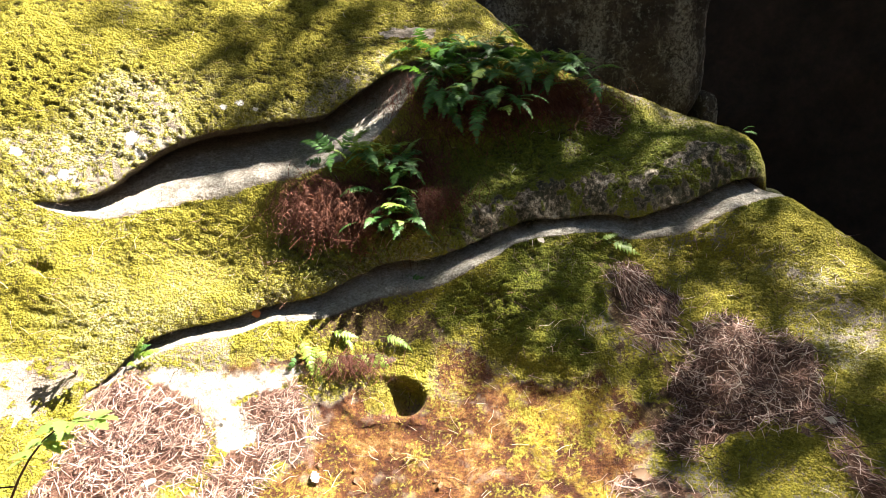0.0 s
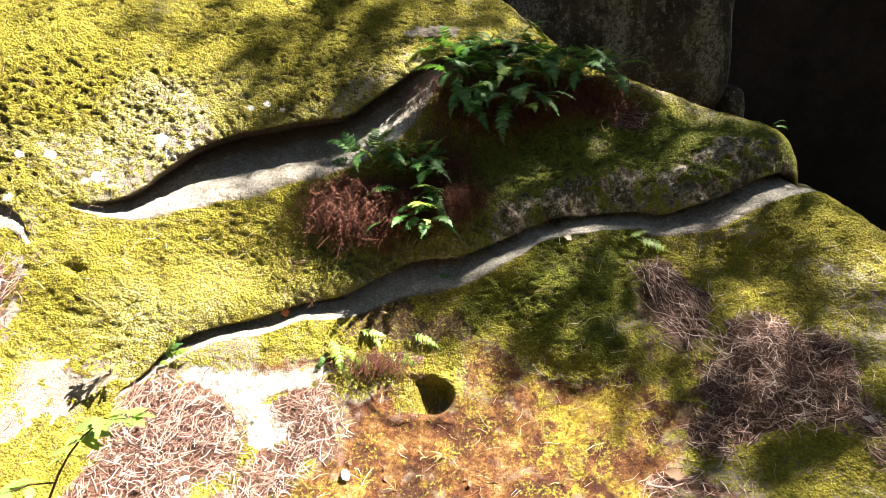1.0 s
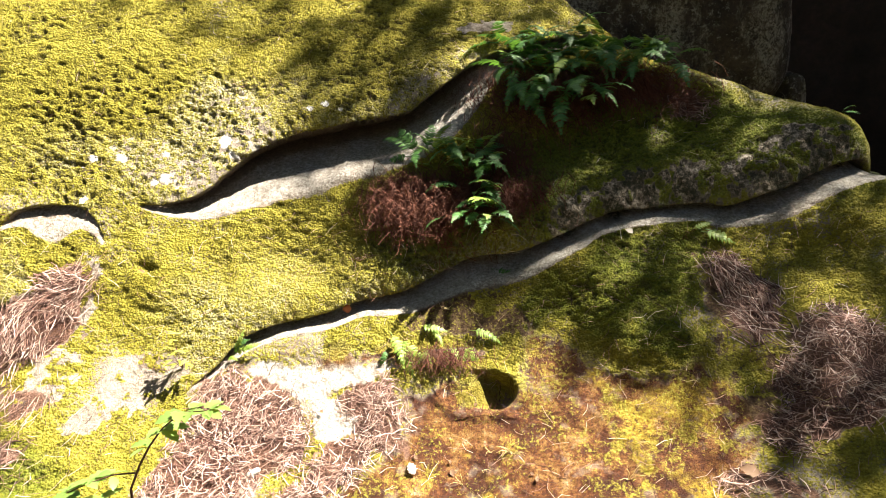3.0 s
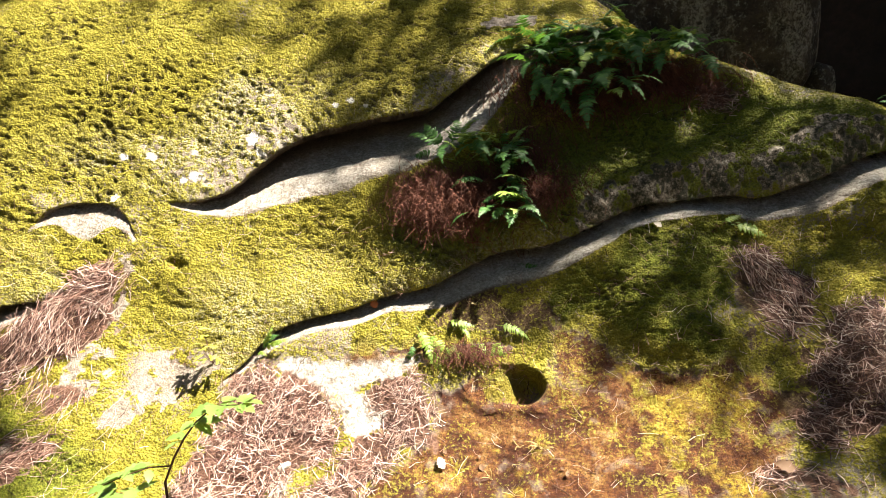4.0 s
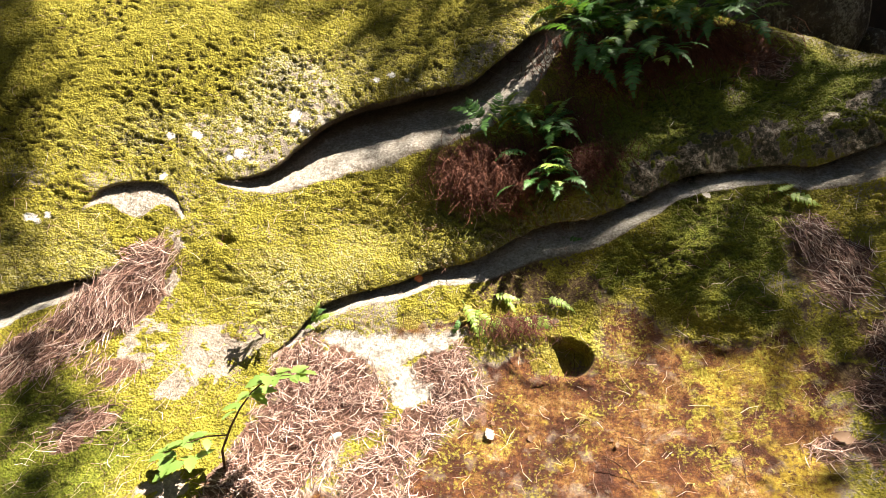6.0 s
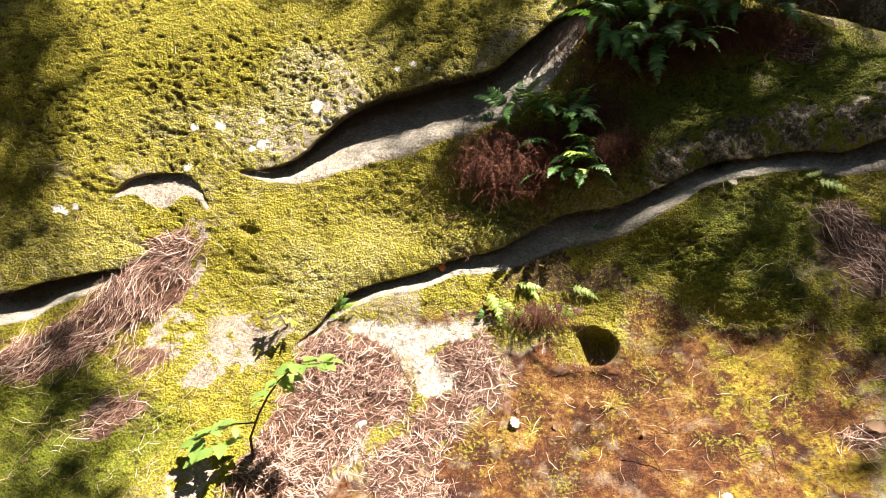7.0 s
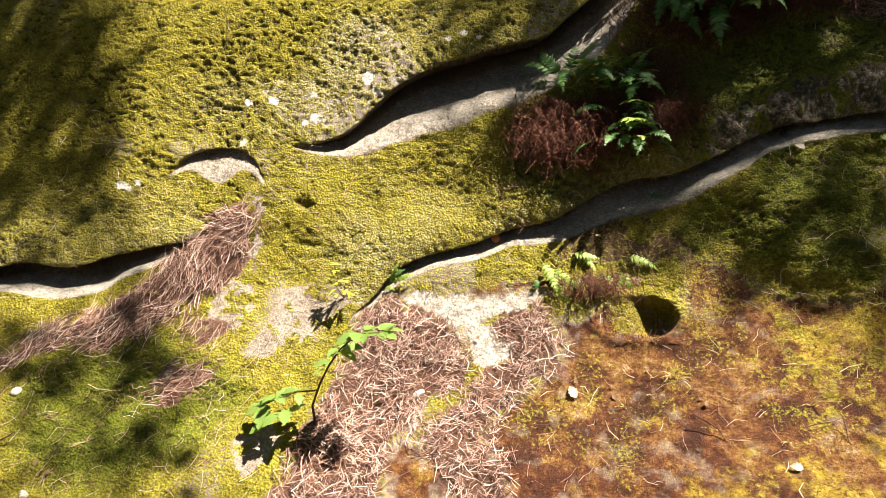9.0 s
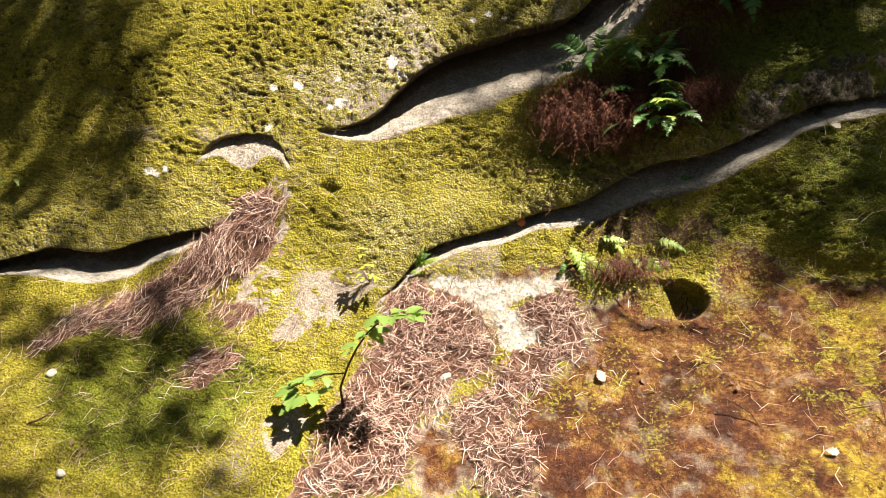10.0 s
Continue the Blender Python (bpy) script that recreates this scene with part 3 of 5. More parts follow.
def masks_of(u, v, ledge, lipped, deep, e, rad):
    a, b, c = fbm(u * 3.1 + 4, v * 3.1, 4, 3), fbm(u * 11, v * 11, 4, 5), fbm(u * 40, v * 40, 3, 6)
    ab, bc = np.interp(u, *CUT_AB), np.interp(u, *CUT_BC)
    low = v < np.minimum(ab, bc)
    mid = (~low) & (v < ab)
    rag = 0.10 * (b - 0.5) + 0.045 * (c - 0.5)
    bare = step(field(u, v, BARE) + rag, -0.010, 0.012)
    rust = step(field(u, v, RUSTY) + 1.5 * rag, -0.030, 0.030)
    lush = step(field(u, v, LUSH) + 1.2 * rag, -0.025, 0.025)
    soil = step(field(u, v, SOILS) + 1.5 * rag, -0.03, 0.03)
    face = step(field(u, v, FACES) + 1.6 * rag + 0.10 * (a - 0.5), -0.02, 0.03) * step(b + 0.7 * (c - 0.5) + 0.3 * (a - 0.5), 0.34, 0.50)
    crusty = step(field(u, v, CRUSTS) + 2.0 * rag, -0.06, 0.06)
    moss = 0.80 + 0.7 * (a - 0.5) + 0.5 * (b - 0.5)
    moss = np.where(low, moss - 0.12, moss)
    moss = moss * (1 - bare) - 0.42 * rust
    # thin cover along the lips, where lichen and stone show through
    thin = np.clip(1.0 - lipped, 0, 1) * step(a, 0.40, 0.60)
    moss = moss - thin * (0.25 + 0.9 * (b - 0.35)) * 0.8
    moss = moss - 0.75 * face + 0.25 * step(-u, 1.5, 1.8) * low * (1 - bare)
    moss = moss + rust * (0.12 + 0.5 * step(u, -0.05, 0.35)) * (0.20 * step(fbm(u * 10 + 5, v * 10, 5, 7) + 0.25 * (a - 0.5), 0.46, 0.62) + 0.9 * (c - 0.55))
    moss = moss + bare * 0.65 * step(fbm(u * 9 + 1, v * 9, 4, 6) + 0.7 * (c - 0.5) + 0.5 * (b - 0.5), 0.46, 0.60) * step(-u, 1.25, 1.4)
    moss = np.maximum(moss, lush * (0.72 + 0.5 * (b - 0.5)))
    moss = moss * (1 - 0.55 * soil * step(b + 0.4 * (c - 0.5), 0.36, 0.52))
    moss = moss - 1.2 * ledge
    moss = moss + 0.5 * (1 - step(rad, 0.5, 1.0)) * step(b, 0.35, 0.6)
    moss = moss - 0.45 * crusty * step(fbm(u * 75, v * 75, 2, 3) + 0.8 * (b - 0.5), 0.54, 0.68)
    spot = np.full(np.shape(u), -1.0)
    for su, sv, sr in LICHEN:
        spot = np.maximum(spot, 1 - np.hypot(u - su, (v - sv) * 1.4) / (0.85 * sr))
    spot = step(spot + 1.5 * (b - 0.5) + 2.2 * (c - 0.5), 0.10, 0.40)
    moss = moss * (1 - spot)
    litter = np.maximum(step(field(u, v, [h[0] for h in HEAPS]) + 1.2 * rag, -0.005, 0.015), step(blobs(u, v, THATCH) + 0.5 * (b - 0.5), 0.50, 0.62))
    moss = moss * (1 - 0.9 * litter)
    gold = np.clip(1.05 - 1.1 * np.maximum(step(blobs(u, v, GREEN) + 0.4 * (a - 0.5), 0.35, 0.7), 0.85 * step(inside(u, v, MOUND) + 2 * rag, -0.05, 0.06)) + 0.5 * (c - 0.5), 0, 1)
    worn = np.clip(1.5 - 0.42 * lipped, 0, 1) * step(a + 0.4 * (b - 0.5), 0.28, 0.55) * (1 - ledge) * (0.15 + 0.85 * step(-u, 0.75, 1.15)) * (1 - 0.65 * step(-u, 1.75, 2.0))
    worn = np.maximum(worn, np.clip(0.95 - lipped, 0, 1) * step(b + 0.5 * (a - 0.5), 0.36, 0.55) * (1 - ledge))
    worn = np.maximum(worn * (1 - 0.5 * lush), crusty)
    pale = np.clip(ledge * (1 - deep) * (0.55 + 0.9 * (a - 0.4)) + bare * (0.08 + 0.72 * step(u, -1.25, -1.1) * (1 - step(u, -0.5, -0.4)) * (1 - step(v, 0.8, 0.95)) + 0.5 * (a - 0.5)) + step(thin * (b + 0.15), 0.42, 0.60) * 0.7 + spot, 0, 1)
    # grime on faces, lips and ledges; the deep term paints recess shade
    grime_shade = np.clip(deep * 0.6 + face * 0.5 + 0.35 * thin + 0.25 * ledge, 0, 1)
    film = rust * step(fbm(u * 6 + 9, v * 7, 5, 2) + 0.26 * (step(u, -0.20, 0.35) - 0.5) + 0.25 * (c - 0.5), 0.58, 0.70)
    return {"moss": np.clip(moss, 0, 1), "gold": gold, "pale": pale, "grime_shade": grime_shade, "rust": np.clip(rust * (1 - ledge), 0, 1), "litter": litter, "recess_shade": np.clip(deep, 0, 1), "worn": worn, "face": np.clip(face, 0, 1), "film": film, "lichen": spot, "soil": soil * (1 - ledge)}


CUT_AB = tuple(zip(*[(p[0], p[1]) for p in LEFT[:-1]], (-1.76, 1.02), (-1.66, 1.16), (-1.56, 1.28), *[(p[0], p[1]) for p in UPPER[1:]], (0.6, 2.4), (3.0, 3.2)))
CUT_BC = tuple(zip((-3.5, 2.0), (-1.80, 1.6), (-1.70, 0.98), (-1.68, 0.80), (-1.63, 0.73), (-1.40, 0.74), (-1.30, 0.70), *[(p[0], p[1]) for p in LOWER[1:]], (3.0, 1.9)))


def mesh_from(name, verts, quads, masks=None, mats=()):
    me = bpy.data.meshes.new(name)
    me.vertices.add(len(verts))
    me.vertices.foreach_set("co", np.ascontiguousarray(verts, dtype=np.float32).ravel())
    k = quads.shape[1]
    me.loops.add(quads.size)
    me.loops.foreach_set("vertex_index", np.ascontiguousarray(quads, dtype=np.int32).ravel())
    me.polygons.add(len(quads))
    me.polygons.foreach_set("loop_start", np.arange(0, quads.size, k, dtype=np.int32))
    me.polygons.foreach_set("use_smooth", np.ones(len(quads), dtype=bool))
    me.update(calc_edges=True)
    for key, val in (masks or {}).items():
        at = me.attributes.new(key, "FLOAT", "POINT")
        at.data.foreach_set("value", np.ascontiguousarray(val, dtype=np.float32).ravel())
    for m in mats:
        me.materials.append(m)
    return me


GRID = 0.0058
gu = np.arange(-3.4, 2.0, GRID)
gv = np.arange(-0.55, 2.8, GRID)
U, V = np.meshgrid(gu, gv)
PLACE, MASKS = form(U, V)
ids = np.arange(U.size).reshape(U.shape)
quads = np.stack([ids[:-1, :-1], ids[:-1, 1:], ids[1:, 1:], ids[1:, :-1]], -1).reshape(-1, 4)
cu, cv = (U[:-1, :-1] + GRID / 2).ravel(), (V[:-1, :-1] + GRID / 2).ravel()
beyond = beside(LINES["brow"], cu, cv)[0]
ab, bc = np.interp(cu, *CUT_AB), np.interp(cu, *CUT_BC)
zone = np.where(cv > ab, 2, np.where(cv > bc, 1, 0))
zone[beyond > 0.42] = -1
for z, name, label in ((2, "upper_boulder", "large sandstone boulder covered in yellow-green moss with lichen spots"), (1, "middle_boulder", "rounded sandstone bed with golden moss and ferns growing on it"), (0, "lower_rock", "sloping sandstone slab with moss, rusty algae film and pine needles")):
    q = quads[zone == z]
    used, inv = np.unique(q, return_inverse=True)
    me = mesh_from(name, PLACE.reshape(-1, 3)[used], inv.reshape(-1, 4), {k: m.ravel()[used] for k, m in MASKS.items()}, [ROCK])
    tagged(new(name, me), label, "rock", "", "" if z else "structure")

# the body of the outcrop behind its skin
ring = np.concatenate([ids[0, :], ids[1:, -1], ids[-1, -2::-1], ids[-2:0:-1, 0]])
rim = PLACE.reshape(-1, 3)[ring][::6]
tiers = [rim - np.array([0, 0, 0.004]), rim + np.array([0, 0.5, -0.35]), rim * np.array([0.97, 1, 1]) + np.array([0, 1.1, -0.8])]
tiers.append(np.stack([rim[:, 0] * 0.95, rim[:, 1] + 1.5, np.full(len(rim), -0.6)], -1))
k = len(rim)
verts = np.vstack(tiers)
i = np.arange(k)
quads = np.vstack([np.stack([i + t * k, (i + 1) % k + t * k, (i + 1) % k + (t + 1) * k, i + (t + 1) * k], -1) for t in range(3)])
me = mesh_from("rock_mass", verts, quads, None, [ROCK])
tagged(new("rock_mass", me), "bare sandstone flank of the outcrop", "rock", "", "structure")

# ---- the far rocks and the ground ----


def lump(name, centre, size, mat, turn=(0, 0, 0), seed=0, sub=6, rough=0.12, square=0.5, label="", kind="", cut=None):
    """A weathered block: a rounded box with broken relief."""
    bm = bmesh.new()
    bmesh.ops.create_icosphere(bm, subdivisions=sub, radius=1.0)
    off = Vector((seed * 7.3, seed * 3.1, seed * 5.7))
    for v in bm.verts:
        d = v.co.normalized()
        p = 2 + 6 * square
        k = (abs(d.x) ** p + abs(d.y) ** p + abs(d.z) ** p) ** (-1 / p)
        q = Vector((d.x * size[0], d.y * size[1], d.z * size[2])) * k
        f = noise.fractal(q * 1.1 + off, 0.9, 2.0, 6) * rough + noise.fractal(q * 9 + off, 0.8, 2.0, 3) * rough * 0.08
        v.co = q * (1 + f)
    for f in bm.faces:
        f.smooth = True
    me = bpy.data.meshes.new(name)
    bm.to_mesh(me)
    bm.free()
    me.materials.append(mat)
    ob = new(name, me)
    ob.matrix_world = pose(*centre, *turn)
    return tagged(ob, label, "rock", "", kind)


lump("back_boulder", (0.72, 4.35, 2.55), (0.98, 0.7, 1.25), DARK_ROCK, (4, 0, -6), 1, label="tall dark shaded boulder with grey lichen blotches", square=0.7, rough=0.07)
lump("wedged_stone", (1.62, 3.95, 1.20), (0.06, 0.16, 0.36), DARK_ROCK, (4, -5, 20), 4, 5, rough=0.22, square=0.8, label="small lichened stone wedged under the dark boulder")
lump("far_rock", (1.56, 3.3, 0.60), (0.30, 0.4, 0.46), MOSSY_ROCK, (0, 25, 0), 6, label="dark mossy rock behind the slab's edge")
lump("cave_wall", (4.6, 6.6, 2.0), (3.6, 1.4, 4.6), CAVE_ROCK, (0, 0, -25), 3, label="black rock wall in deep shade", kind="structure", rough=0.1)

# an unseen dark ring all round, added to leave light from above only
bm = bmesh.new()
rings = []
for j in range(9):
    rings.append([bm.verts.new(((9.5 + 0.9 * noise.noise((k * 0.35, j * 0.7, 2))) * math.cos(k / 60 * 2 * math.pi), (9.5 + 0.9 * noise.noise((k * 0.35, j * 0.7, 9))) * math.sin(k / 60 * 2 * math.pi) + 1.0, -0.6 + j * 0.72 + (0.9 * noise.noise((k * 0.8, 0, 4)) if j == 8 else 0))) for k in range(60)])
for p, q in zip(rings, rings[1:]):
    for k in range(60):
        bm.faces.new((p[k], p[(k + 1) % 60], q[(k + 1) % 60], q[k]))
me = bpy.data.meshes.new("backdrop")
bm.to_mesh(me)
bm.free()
me.materials.append(plain_rock("unseen_ring", (0.012, 0.016, 0.006), (0.05, 0.06, 0.02), 1.5, 0.05, 0.0))
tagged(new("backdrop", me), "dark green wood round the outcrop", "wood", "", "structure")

ground_mat = plain_rock("forest_floor", (0.03, 0.02, 0.012), (0.10, 0.065, 0.035), 5.0, 0.03)
bm = bmesh.new()
for r in range(40):
    for k in range(64):
        rad = 0.6 * 1.24**r
        a = k / 64 * 2 * math.pi
        x, y = rad * math.cos(a), rad * math.sin(a)
        bm.verts.new((x, y, -0.25 + 0.12 * noise.noise((x * 0.4, y * 0.4, 3)) * min(1, rad / 3)))
bm.verts.ensure_lookup_table()
for r in range(39):
    for k in range(64):
        bm.faces.new([bm.verts[r * 64 + k], bm.verts[(r + 1) * 64 + k], bm.verts[(r + 1) * 64 + (k + 1) % 64], bm.verts[r * 64 + (k + 1) % 64]])
bm.faces.new([bm.verts[k] for k in range(64)])
me = bpy.data.meshes.new("ground")
bm.to_mesh(me)
bm.free()
me.materials.append(ground_mat)
tagged(new("ground", me), "brown forest floor of needles and soil", "ground", "", "structure")

# ---- unseen trees, added round the outcrop to shade it ----


def sample(u, v):
    """Places on the rock's skin, read from the grid."""
    x, y = np.clip((u - gu[0]) / GRID, 0, len(gu) - 2), np.clip((v - gv[0]) / GRID, 0, len(gv) - 2)
    i, j = x.astype(int), y.astype(int)
    fx, fy = (x - i)[..., None], (y - j)[..., None]
    P = PLACE
    return (P[j, i] * (1 - fx) + P[j, i + 1] * fx) * (1 - fy) + (P[j + 1, i] * (1 - fx) + P[j + 1, i + 1] * fx) * fy


def mask_at(key, u, v):
    i, j = np.clip(((u - gu[0]) / GRID).astype(int), 0, len(gu) - 1), np.clip(((v - gv[0]) / GRID).astype(int), 0, len(gv) - 1)
    return MASKS[key][j, i]


def leaf_material(name, a, b, rough=0.5, thin=0.25, spec=0.4):
    m = Nodes(name, rough, spec)
    pick = m.math("ADD", m.math("MULTIPLY", m.island(), 0.6), m.math("MULTIPLY", m.noise(60, 3), 0.4))
    m.colour(m.ramp(pick, (0.15, a), (0.85, b)))
    if thin:
        t = m.add("ShaderNodeBsdfTranslucent")
        t.inputs[0].default_value = (b[0] * 1.6, b[1] * 1.6, b[2] * 0.8, 1)
        mx = m.add("ShaderNodeMixShader")
        mx.inputs[0].default_value = thin
        out = m.tree.nodes["Material Output"]
        m.link(m.bsdf.outputs[0], mx.inputs[1]).link(t.outputs[0], mx.inputs[2]).link(mx.outputs[0], out.inputs[0])
    return m.mat


def bark_material(name, a, b):
    m = Nodes(name, 0.95, 0.15)
    n1 = m.noise(20, 6, 0.7, (1, 1, 0.2))
    m.colour(m.ramp(n1, (0.3, a), (0.7, b)))
    m.bump(n1, 0.02)
    return m.mat


BARK = bark_material("tree_bark", (0.05, 0.035, 0.025), (0.17, 0.13, 0.10))
CANOPY = leaf_material("canopy_leaf", (0.03, 0.06, 0.01), (0.07, 0.12, 0.02))


def tube(bm, path, radii, sides=8):
    """A tapered tube along a path."""
    rings = []
    for k, p in enumerate(path):
        d = (Vector(path[min(k + 1, len(path) - 1)]) - Vector(path[max(k - 1, 0)])).normalized()
        x = d.orthogonal().normalized() if not rings else (xa - d * xa.dot(d)).normalized()
        xa = x
        y = d.cross(x)
        rings.append([bm.verts.new(Vector(p) + (x * math.cos(a) + y * math.sin(a)) * radii[k]) for a in [2 * math.pi * i / sides for i in range(sides)]])
    for r, s in zip(rings, rings[1:]):
        for i in range(sides):
            bm.faces.new((r[i], r[(i + 1) % sides], s[(i + 1) % sides], s[i]))
    bm.faces.new(rings[-1])
    return bm


def part(name, bm, mat, parent=None, label="", m=None):
    me = bm
    if isinstance(bm, bmesh.types.BMesh):
        for f in bm.faces:
            f.smooth = True
        me = bpy.data.meshes.new(name)
        bm.to_mesh(me)
        bm.free()
    if mat and not me.materials:
        me.materials.append(mat)
    ob = new(name, me)
    if parent:
        ob.parent = parent
    if m is not None:
        ob.matrix_basis = m
    return tagged(ob, label) if label else ob


def leaf_cloud(name, places, size, r):
    """Many loose leaves, two triangles each."""
    k = len(places)
    a = r.normal(size=(k, 3))
    a /= np.linalg.norm(a, axis=1)[:, None]
    b = np.cross(a, r.normal(size=(k, 3)))
    b /= np.linalg.norm(b, axis=1)[:, None]
    s = (size * r.uniform(0.7, 1.3, k))[:, None]
    v = np.stack([places - a * s, places + b * s * 0.55, places + a * s, places - b * s * 0.55], 1).reshape(-1, 3)
    return mesh_from(name, v, np.arange(4 * k).reshape(-1, 4), None, [CANOPY])


r1 = np.random.default_rng(21)
cu, cv = r1.uniform(-6.5, 5.5, 260000), r1.uniform(-3.5, 5.0, 260000)
right = np.interp(cv, (-3.5, -0.3, 0.30, 0.45, 0.61, 0.79, 0.96, 1.06, 1.23, 1.32, 1.52, 1.72, 1.92, 2.10, 2.25, 5), (2.0, 1.1, 0.60, 0.42, 0.26, -0.02, -0.38, -0.55, -0.66, -0.95, -1.06, -1.03, -1.12, -1.30, -1.52, -2.0))
left = np.interp(cv, (-3.5, -0.1, 0.45, 0.70, 1.13, 1.49, 1.88, 2.3, 5), (-1.5, -1.58, -1.76, -1.92, -2.05, -2.08, -2.18, -2.3, -2.8))
wob = fbm(cu * 2.5 + 3, cv * 2.5, 4, 1) - 0.5
fleck = fbm(cu * 7 + 3, cv * 7, 3, 2) - 0.5
light = np.ones(len(cu))


def shade(level, weight):
    """Let the crowns pass that share of sunlight where the weight is 1."""
    light[:] = light * (1 - weight) + level * weight


def patch(pu, pv, ru, rv, turn=0):
    c, w = math.cos(radians(turn)), math.sin(radians(turn))
    a, b = ((cu - pu) * c + (cv - pv) * w) / ru, (-(cu - pu) * w + (cv - pv) * c) / rv
    return 1 - step(np.hypot(a, b) + 0.7 * wob + 0.3 * fleck, 0.40, 1.35)


edge = cu - right + 0.35 * wob
shade(0.60, step(edge, -0.06, 0.16))
shade(0.22, step(edge, 0.02, 0.42 - 0.22 * step(cv, 0.9, 1.3)))
# the rock's top, the fern ledges and the far end lie deeper in shade
for pu, pv, ru, rv, turn, level in ((-0.45, 2.15, 0.65, 0.40, 0, 0.24), (-1.15, 2.25, 0.75, 0.24, 0, 0.42), (-0.82, 1.86, 0.25, 0.15, 0, 0.45), (-1.68, -0.02, 0.26, 0.16, 0, 0.32), (-0.72, 1.56, 0.35, 0.12, 15, 0.42), (-0.40, 1.37, 0.20, 0.10, 0, 0.14), (0.05, 1.62, 0.55, 0.30, 0, 0.11), (0.55, 1.95, 0.60, 0.30, -15, 0.09), (0.50, 1.52, 0.45, 0.14, 5, 0.28),
                                 (1.05, 1.72, 0.35, 0.16, -25, 0.13), (-0.16, 1.10, 0.26, 0.12, 12, 0.10), (0.22, 1.18, 0.34, 0.10, 20, 0.36), (0.30, 1.00, 0.28, 0.12, 0, 0.34), (0.75, 0.98, 0.16, 0.20, 0, 0.14), (1.05, 0.68, 0.32, 0.22, 0, 0.19), (1.28, 0.42, 0.20, 0.24, 0, 0.10),
                                 (0.90, 0.33, 0.40, 0.20, 10, 0.09), (1.42, 1.05, 0.12, 0.06, -20, 0.65), (1.05, 1.22, 0.30, 0.12, 10, 0.17), (-0.24, 1.95, 0.14, 0.18, 30, 0.65), (-0.18, 1.62, 0.16, 0.12, 0, 0.30), (0.38, 0.75, 0.26, 0.13, 0, 0.12), (0.72, 0.52, 0.22, 0.26, 0, 0.14), (-0.28, 1.55, 0.08, 0.07, 0, 0.35)):
    shade(level, patch(pu, pv, ru, rv, turn))
gone = step(left - cu + 0.25 * wob, 0.0, 0.22)
shade(0.18, gone * step(cv, 0.75, 1.0))
shade(0.28, gone * (1 - step(cv, 0.75, 1.0)))
shade(0.16, patch(-1.93, 0.28, 0.15, 0.45, 10))
shade(0.03, step(-(cu + 2.42) + 0.30 * (cv - 1.88) * step(cv, 0.9, 1.1) + 0.15 * wob, 0.0, 0.20) * step(cv, 0.95, 1.35))
shade(0.08, step(cu, 1.50, 1.75))
outer = np.maximum(step(np.abs(cu + 0.6), 2.5, 3.2), step(np.abs(cv - 1.0), 1.6, 2.2))
shade(0.30, outer * (light > 0.3))
# leaf density of the added crowns follows the wanted light
dens = -np.log(np.clip(light, 0.02, 1.0)) / 8.5
keep = r1.random(len(cu)) < dens
cu, cv = cu[keep], cv[keep]
high = r1.uniform(7.0, 12.0, len(cu))
nn = swell(np.clip(cu, -3, 2), np.clip(cv, -0.5, 2.8))
spot = np.stack([cu, 1.5 + cv * CA - nn * SA, cv * SA + nn * CA], -1) + np.array(SUN)[None] * high[:, None]
side = np.where(cu > 0.6, 0, np.where(cu < -2.0, 2, 1))
for k, (foot, top) in enumerate((((10.2, 3.2), (7.4, 3.8, 10.2)), ((9.6, 6.0), (6.7, 4.8, 10.6)), ((-2.2, -4.2), (1.0, 1.0, 10.5)))):
    tree = tagged(new("tree"), "tall broadleaf tree with a gappy green crown", "tree", "trees round the outcrop")
    tree.location = (foot[0], foot[1], -0.35)
    tip = Vector(top)
    path = [Vector((foot[0], foot[1], -0.35)).lerp(tip, t) + Vector((noise.noise((t * 3, k, 0)), noise.noise((t * 3, k, 5)), 0)) * 0.25 * t for t in [i / 10 for i in range(11)]]
    part("trunk", tube(bmesh.new(), [p - tree.location for p in path], [0.22 - 0.017 * i for i in range(11)], 12), BARK, tree)
    mine = spot[side == k]
    near = mine[np.linalg.norm(mine - np.array(top), axis=1).argsort()[:60]]
    for i in range(7):
        goal = Vector(near[r1.integers(len(near))])
        pts = [path[10].lerp(goal, t) + Vector((0, 0, 0.2 * math.sin(t * math.pi))) - tree.location for t in (0, 0.25, 0.5, 0.75, 1)]
        part("limb", tube(bmesh.new(), pts, (0.04, 0.03, 0.022, 0.015, 0.008), 6), BARK, tree)
    part("crown", leaf_cloud("crown", mine - np.array(tree.location), 0.058, r1), CANOPY, tree)

# ---- ferns ----
FERN = leaf_material("fern_green", (0.030, 0.085, 0.020), (0.090, 0.20, 0.045), 0.5, 0.22, 0.35)
FERN_YOUNG = leaf_material("fern_yellow_green", (0.12, 0.20, 0.025), (0.24, 0.32, 0.06), 0.45, 0.2, 0.4)
FERN_DEAD = leaf_material("fern_withered", (0.035, 0.013, 0.009), (0.19, 0.072, 0.046), 0.8, 0.1, 0.2)


